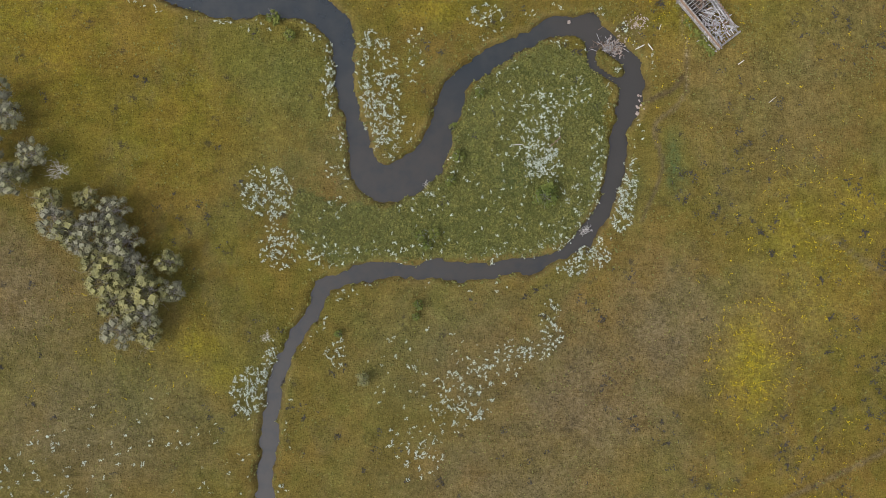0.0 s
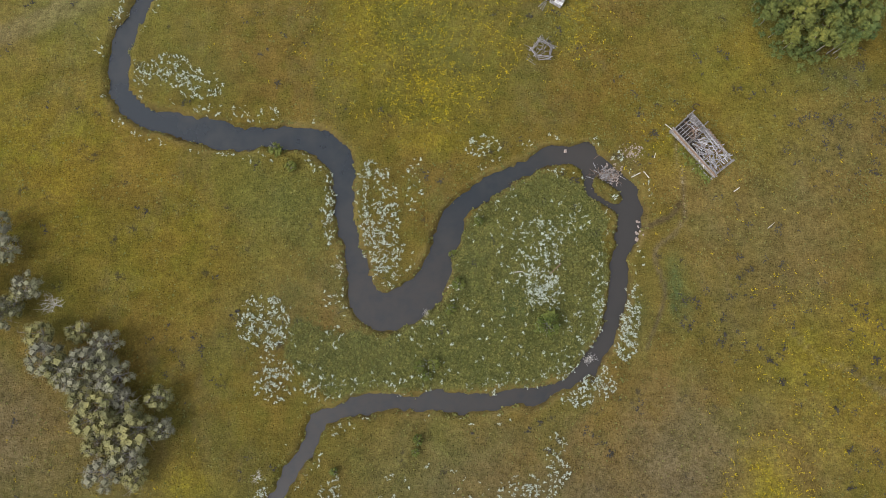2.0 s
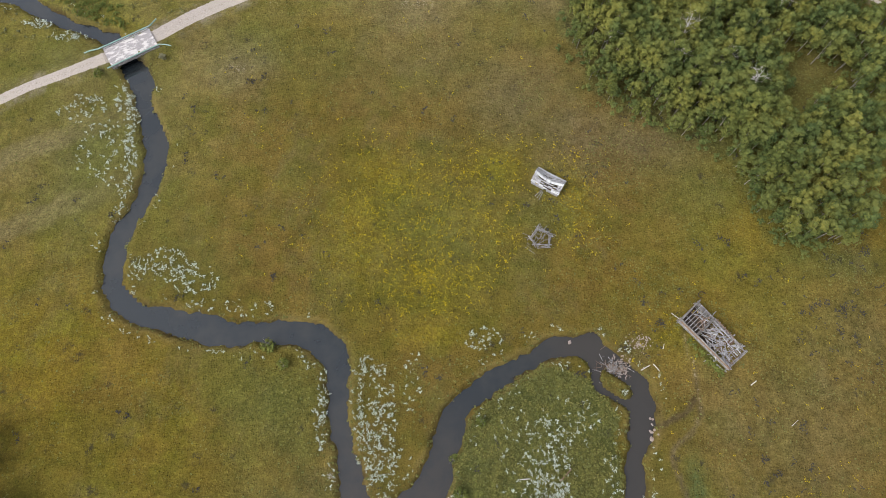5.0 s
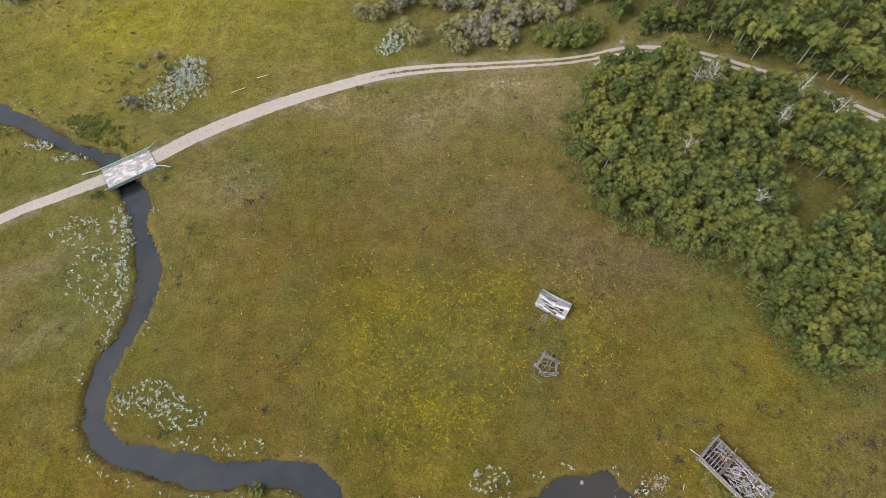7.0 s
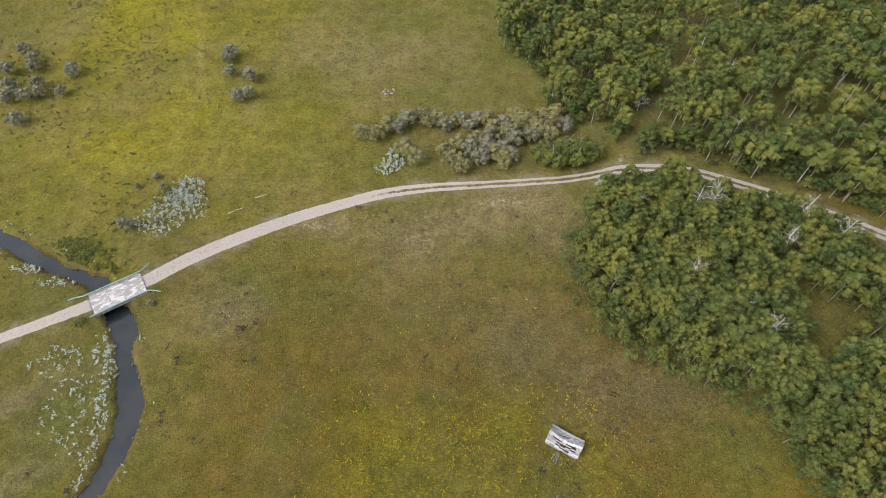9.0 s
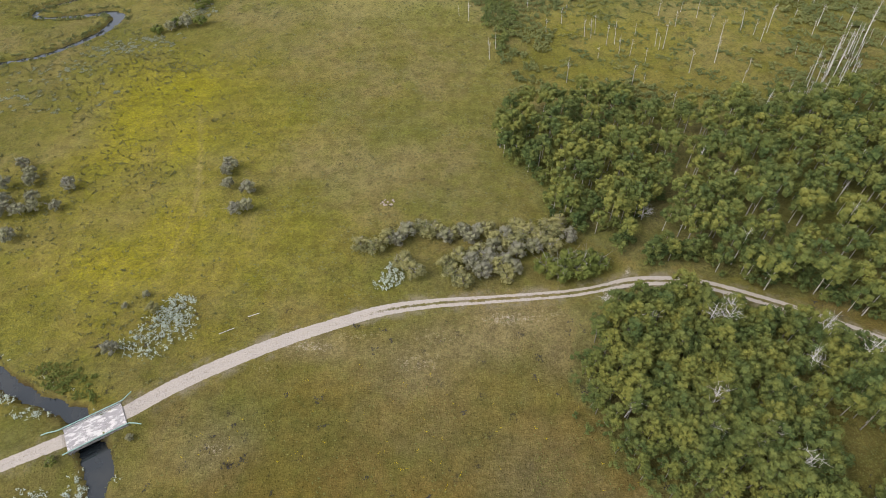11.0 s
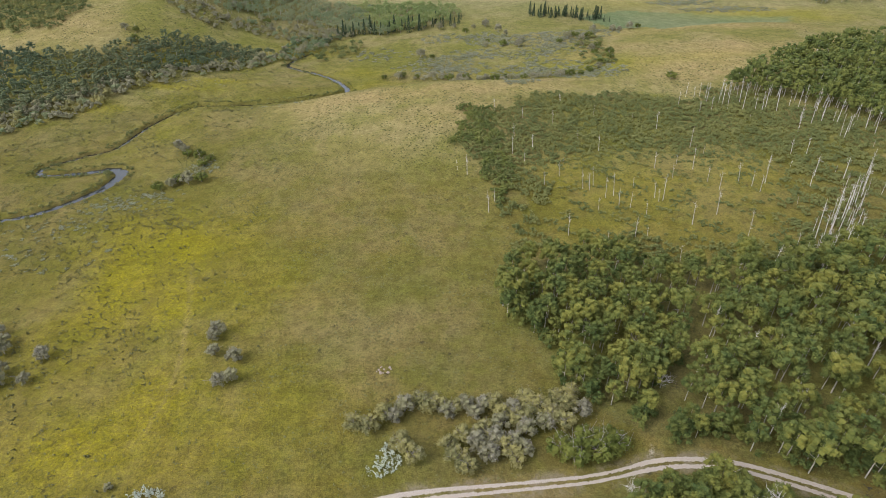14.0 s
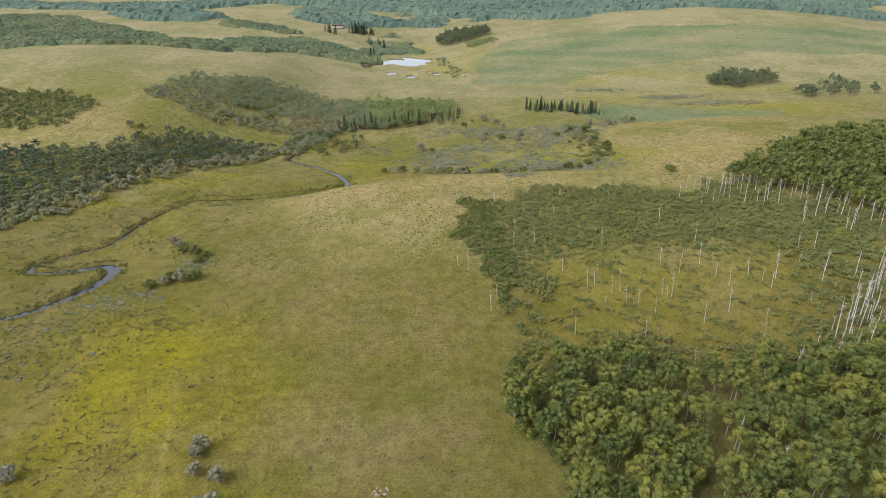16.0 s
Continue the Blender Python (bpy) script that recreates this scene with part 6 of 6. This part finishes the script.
# the sagging board shed
def board_shed():
    x0, y0, turn = 22.5, 70.4, -31.0
    ob = thing("board_shed", pose(x0, y0, height(x0, y0) - 0.05, 0, 0, turn), "bleached grey board shed with a sagging, gap-toothed roof", "shed")
    L, D, eave, ridge = 5.5, 3.0, 1.3, 3.05

    def roof_z(u, s):
        sag = 1.05 * max(0.0, 1 - (2 * u / L) ** 2)
        return eave - 0.12 * sag + (ridge - eave - 1.15 * sag) * s

    for side in (-1, 1):
        for k in range(19):
            u = -L / 2 + 0.15 + k * (L - 0.3) / 18
            if side < 0 and k in (9, 10):
                continue
            part("wall_board", plank((u, side * D / 2, 0.0), (u + rng.uniform(-0.05, 0.05), side * (D / 2 + 0.06), eave - 0.1), 0.27, 0.03, (0, 1, 0)), BOARD, ob)
    for end in (-1, 1):
        for k in range(11):
            v = -D / 2 + 0.13 + k * (D - 0.26) / 10
            part("wall_board", plank((end * L / 2, v, 0.0), (end * (L / 2 + 0.05), v, eave + (ridge - eave) * (1 - abs(2 * v / D)) - 0.2), 0.26, 0.03, (1, 0, 0)), BOARD, ob)
    gone = {(-1, 1, 6), (-1, 2, 6), (-1, 4, 6), (-1, 5, 6), (-1, 2, 4), (-1, 3, 4), (-1, 4, 4), (-1, 5, 5), (-1, 3, 3), (-1, 2, 2), (-1, 3, 1), (-1, 4, 1), (-1, 1, 0), (-1, 4, 0), (1, 3, 5), (1, 2, 6), (-1, 5, 3)}
    n, rows_ = 7, 9
    for side in (-1, 1):
        for i in range(n):
            for j in range(rows_):
                if (side, i, j) in gone:
                    continue
                u0, u1 = -L / 2 - 0.2 + i * (L + 0.4) / n, -L / 2 - 0.2 + (i + 1) * (L + 0.4) / n - 0.02
                s = (j + 0.5) / rows_
                v = side * (D / 2 + 0.2) * (1 - s)
                lift = 0.015 * (j % 2) + rng.uniform(0, 0.02)
                part("roof_board", plank((u0, v, roof_z(u0, s) + lift), (u1, v, roof_z(u1, s) + lift), 0.215 + rng.uniform(-0.03, 0.03), 0.028, (0, side * 0.5, 1)), PALEBOARD if j < 2 or (side, j) in ((-1, 7), (-1, 8)) else BOARD, ob)
    for side in (-1, 1):
        for k in range(9):
            u = -L / 2 + 0.1 + k * (L - 0.2) / 8
            part("rafter", plank((u, side * (D / 2 + 0.1), roof_z(u, 0) - 0.1), (u, 0, roof_z(u, 1) - 0.1), 0.07, 0.1), LOGWOOD, ob)
    # dark floor colour paints the shade seen through the roof gaps
    part("earth_floor", plank((-L / 2 + 0.1, 0, 0.04), (L / 2 - 0.1, 0, 0.04), D - 0.2, 0.06), MUD_SHADE, ob, "earth floor coloured dark for the shade inside")
    for k in range(3):
        part("fallen_board", plank((-0.4 + 0.2 * k, -D / 2 - 0.3, 0.12), (-0.9 + 0.5 * k, -D / 2 - 1.9 - 0.2 * k, 0.1), 0.16, 0.03), LOGWOOD, ob)


board_shed()


# the fallen pole pen
def pole_pen():
    x0, y0 = 20.4, 59.3
    ob = thing("pole_pen", pose(x0, y0, height(x0, y0)) @ Matrix.Scale(0.88, 4), "fallen pen of grey poles stacked in a crooked ring", "ruin")
    ring = [(-0.3, 2.3), (2.1, 0.7), (1.4, -1.7), (-0.9, -1.5), (-2.2, 0.2)]
    for k in range(5):
        a, b = np.array(ring[k]), np.array(ring[(k + 1) % 5])
        for c in range(5):
            j = rng.normal(0, 0.26, 4)
            over = (b - a) * rng.uniform(0.02, 0.22, 2)[:, None] * np.array([[-1], [1]])
            part("pole", log((a[0] + j[0] + over[0][0], a[1] + j[1] + over[0][1], 0.1 + 0.17 * c), (b[0] + j[2] + over[1][0], b[1] + j[3] + over[1][1], 0.12 + 0.15 * c), 0.095, 0.075, 6), (LOGWOOD, LOGWOOD, BOARD)[c % 3], ob)
    for k in range(20):
        a = rng.uniform(0, 6.28)
        p = np.array([rng.uniform(-1.8, 1.6), rng.uniform(-1.5, 1.7)])
        n = rng.uniform(0.9, 2.3)
        part("pole", log((p[0], p[1], 0.75), (p[0] + n * math.cos(a), p[1] + n * math.sin(a), rng.uniform(0.2, 0.9)), 0.06, 0.045, 6), LOGWOOD, ob)
    for k in range(6):
        part("fallen_pole", log((-2.3 - 0.2 * k, 0.7 - 0.5 * k, 0.08), (-3.7 + 0.45 * k, 1.3 - 0.9 * k, 0.08), 0.05, 0.04, 6), LOGWOOD, ob)


pole_pen()


# the bridge
TEAL = Nodes("teal_painted_steel")
TEAL = TEAL.done(TEAL.mix(TEAL.span(TEAL.noise(3.0, 4, 0.7), 0.45, 0.65), (0.30, 0.48, 0.43), (0.42, 0.50, 0.46)), 0.55, None, spec=0.4)
DECK = Nodes("worn_deck_timber")
DECK = DECK.done(DECK.mix(DECK.span(DECK.noise(0.9, 6, 0.72, DECK.object_space, (0.7, 1.5, 1.0)), 0.47, 0.55), DECK.mix(DECK.noise(6, 4), (0.26, 0.235, 0.235), (0.38, 0.35, 0.345)), DECK.mix(DECK.noise(9, 3), (0.54, 0.50, 0.48), (0.64, 0.60, 0.585))), 0.85, DECK.noise(12, 4), 0.03)


def bridge():
    ob = thing("timber_bridge", pose(-60.0, 101.1, 0.0, 0, 0, 30.2), "timber road bridge with worn whitish deck and teal guard rails", "bridge")
    L, Wd, top = 9.9, 5.1, 1.95
    n = 33
    for i in range(n):
        u = -L / 2 + (i + 0.5) * L / n
        part("deck_plank", plank((u, -Wd / 2 + 0.05, top - 0.09 + rng.uniform(-0.008, 0.008)), (u, Wd / 2 - 0.05, top - 0.09), L / n - 0.012, 0.1), LOGWOOD, ob)
    for k in range(8):  # running boards along the deck
        v = -Wd / 2 + 0.55 + k * (Wd - 1.1) / 7
        for j in range(3):
            a = -L / 2 + 0.04 + j * L / 3
            part("running_board", plank((a, v, top - 0.02), (a + L / 3 - 0.04, v, top - 0.02 + rng.uniform(0, 0.01)), (Wd - 1.1) / 7 - 0.02, 0.045), DECK, ob)
    for s in (-1, 1):
        for j in range(5):
            a = -L / 2 + j * L / 5
            part("kerb_timber", plank((a + 0.05, s * (Wd / 2 - 0.17), top + 0.13), (a + L / 5 - 0.12, s * (Wd / 2 - 0.17), top + 0.13), 0.24, 0.2), BOARD, ob, "bleached kerb timber")
        part("edge_beam", plank((-L / 2 - 0.1, s * (Wd / 2 + 0.06), top - 0.28), (L / 2 + 0.1, s * (Wd / 2 + 0.06), top - 0.28), 0.16, 0.42), LOGWOOD, ob)
        pts = [(-L / 2 - 3.6, s * (Wd / 2 + 1.15), top - 0.25), (-L / 2 - 2.4, s * (Wd / 2 + 0.75), top + 0.1), (-L / 2 - 0.8, s * (Wd / 2 + 0.1), top + 0.32), (0, s * (Wd / 2 + 0.05), top + 0.36), (L / 2 + 0.4, s * (Wd / 2 + 0.08), top + 0.35), (L / 2 + 1.4, s * (Wd / 2 + 0.7), top + 0.25), (L / 2 + 2.2, s * (Wd / 2 + 1.3), top + 0.05)]
        if s < 0:
            pts = pts[2:]
        rail = joined([plank(a, b, 0.07, 0.3) for a, b in zip(pts[:-1], pts[1:])] + [log(p_, q_, 0.06, 0.06, 6) for p_, q_ in zip(pts[:-1], pts[1:])])
        guard = part("guard_rail", rail, TEAL, ob, "bent teal painted guard rail")
        for k in range(5):
            u = -L / 2 + 0.3 + k * (L - 0.6) / 4
            part("rail_post", plank((u, s * (Wd / 2 + 0.05), top - 0.4), (u, s * (Wd / 2 + 0.05), top + 0.38), 0.14, 0.14, (1, 0, 0)), LOGWOOD, guard)
    for k in range(5):
        v = -Wd / 2 + 0.4 + k * (Wd - 0.8) / 4
        part("girder", plank((-L / 2, v, top - 0.37), (L / 2, v, top - 0.37), 0.2, 0.38), LOGWOOD, ob)
    for e in (-1, 1):
        part("abutment", joined([plank((e * (L / 2 - 0.55), -Wd / 2 - 0.2, 0.1 + 0.28 * k), (e * (L / 2 - 0.55), Wd / 2 + 0.2, 0.1 + 0.28 * k), 0.28, 0.27) for k in range(-4, 5)]), LOGWOOD, ob, "stacked timber abutment")
        part("wing_brace", log((e * (L / 2 - 0.4), -Wd / 2 - 1.6, -0.1), (e * (L / 2 - 0.2), -Wd / 2 - 0.1, top - 0.5), 0.11, 0.1), LOGWOOD, ob)
    for v in (-2.0, 0.0, 2.0):
        part("pile", log((0.7, v, -1.2), (0.7, v, top - 0.55), 0.15, 0.14), LOGWOOD, ob)
    part("drift_wood", joined([log((1.4 + 0.3 * k, -2.9 - 0.1 * k, 0.05), (3.2 - 0.2 * k, -2.3 + 0.25 * k, 0.25), 0.06, 0.03, 6) for k in range(6)]), BOARD, ob, "pale driftwood caught under the bridge")


bridge()

# the old stick dam
dam = thing("stick_dam", pose(31.2, 35.9, 0.0), "broken beaver dam of pale sticks across the creek", "dam")
stick_meshes = [mesh_of("stick", *log((-0.8, 0, 0), (0.8, 0.1 * k - 0.1, 0), 0.045, 0.025, 6), [m]) for k, m in enumerate((ROTTEN, LOGWOOD, BOARD))]
for k in range(150):
    o = new("stick", stick_meshes[k % 3])
    o.parent = dam
    a, r = rng.uniform(0, 2 * math.pi), abs(rng.normal(0, 0.9))
    o.matrix_basis = pose(r * 1.9 * math.cos(a), r * 1.3 * math.sin(a), 0.1 + 0.45 * math.exp(-r * r) * rng.random(), rng.uniform(-14, 14), rng.uniform(-16, 16), rng.uniform(0, 360)) @ Matrix.Scale(rng.uniform(0.4, 1.15), 4)
part("mud_core", joined([log((-1.6 + 0.7 * k, -0.9 + 0.2 * k, -0.3), (-1.0 + 0.7 * k, 0.9 - 0.1 * k, -0.05), 0.42, 0.36) for k in range(5)]), MUD_SHADE, dam, "dark mud packed under the sticks")


def stone_mesh():
    bm = bmesh.new()
    bmesh.ops.create_icosphere(bm, subdivisions=1, radius=1.0)
    for v in bm.verts:
        v.co *= rng.uniform(0.75, 1.2)
        v.co.z *= 0.62
    me = bpy.data.meshes.new("stone")
    bm.to_mesh(me), bm.free()
    me.materials.append(STONE)
    return me


stones = [stone_mesh() for _ in range(4)]


def stone(x, y, size, label, group):
    o = tagged(new("stone", stones[rng.integers(4)]), label, "stone", group)
    o.matrix_basis = pose(x, y, max(height(x, y), 0.0) + 0.25 * size, 0, 0, rng.uniform(0, 360)) @ Matrix.Scale(size, 4)


for k in range(95):
    stone(36.3 + rng.normal(0, 1.2), 39.9 + rng.normal(0, 0.75), rng.uniform(0.06, 0.17), "small pale stone in a heap beside the dam", "pale stones by the dam")
for k in range(110):
    stone(32.7 + rng.normal(0, 0.75), 36.0 + rng.normal(0, 0.95), rng.uniform(0.07, 0.2), "pale stone lodged in the old dam", "stones of the dam")
for k in range(14):
    stone(36.7 + rng.normal(0, 0.4), 25.6 + rng.normal(0, 0.7), rng.uniform(0.1, 0.3), "pale stone on the muddy bank", "bank stones")
stone(36.5, 24.0, 0.42, "large whitish stone at the water's edge", "bank stones")
stone(24.2, 40.3, 0.4, "reddish stone standing out of the still water", "bank stones")
for k in range(12):
    stone(-9 + rng.normal(0, 1.2), 159.5 + rng.normal(0, 0.8), rng.uniform(0.15, 0.4), "pale stone in the grass on the slope", "slope stones")

for a, b, r, lab in [((35.8, 35.2), (37.4, 36.0), 0.09, "pale fallen pole on the grass"), ((38.0, 36.2), (38.9, 35.0), 0.09, "pale fallen pole on the grass"), ((40.0, 38.7), (40.3, 39.6), 0.06, "short pale pole on the grass"), ((42.2, 44.9), (43.6, 43.7), 0.07, "pale fallen pole beside the cabin"), ((53.6, 32.3), (54.6, 33.0), 0.1, "pale board lying in the meadow"),
                     ((59, 25.6), (60.2, 26.6), 0.05, "short pale stick in the meadow"), ((20.6, 17.9), (22.6, 19.7), 0.11, "orange-brown split log among silver shrubs"), ((14.2, 18.2), (15.8, 18.3), 0.09, "grey log lying among herbs"), ((-42.6, 121.2), (-39.7, 122.6), 0.08, "white fallen fence pole beside the road"), ((-37.5, 125.4), (-35.2, 126.3), 0.08, "white fallen fence pole beside the road"), ((2.5, 15.7), (4.8, 15.2), 0.08, "grey branch on the creek bank")]:
    o = tagged(new("fallen_log", mesh_of("fallen_log", *log((*a, height(*a) + r * 0.7 + 0.1), (*b, height(*b) + r * 0.7 + 0.1), r), [ROTTEN if "orange" in lab else DEADBARK])), lab, "log")

# a dark hoop lying by the cabin
hoop = [(47.9 + 0.62 * math.cos(a), 48.0 + 0.55 * math.sin(a)) for a in np.linspace(0.3, 4.6, 12)]
tagged(new("iron_hoop", mesh_of("iron_hoop", *tube([(x, y, height(x, y) + 0.16) for x, y in hoop], [0.09] * 12, 6), [MUD_SHADE], True)), "dark bent hoop lying open in the grass by the cabin", "hoop")

# a far white farm building
barn = thing("farm_house", pose(-93, 874, height(-93, 874), 0, 0, 12), "small far white farm house with a low dark roof", "house")
part("wall", plank((-6, 0, 1.4), (6, 0, 1.4), 6.0, 2.9), PALEBOARD, barn)
for s in (-1, 1):
    part("roof", plank((-6.5, s * 1.7, 3.5), (6.5, s * 1.7, 3.5), 4.0, 0.2, (0, -s * 0.45, 1)), ROTTEN, barn)
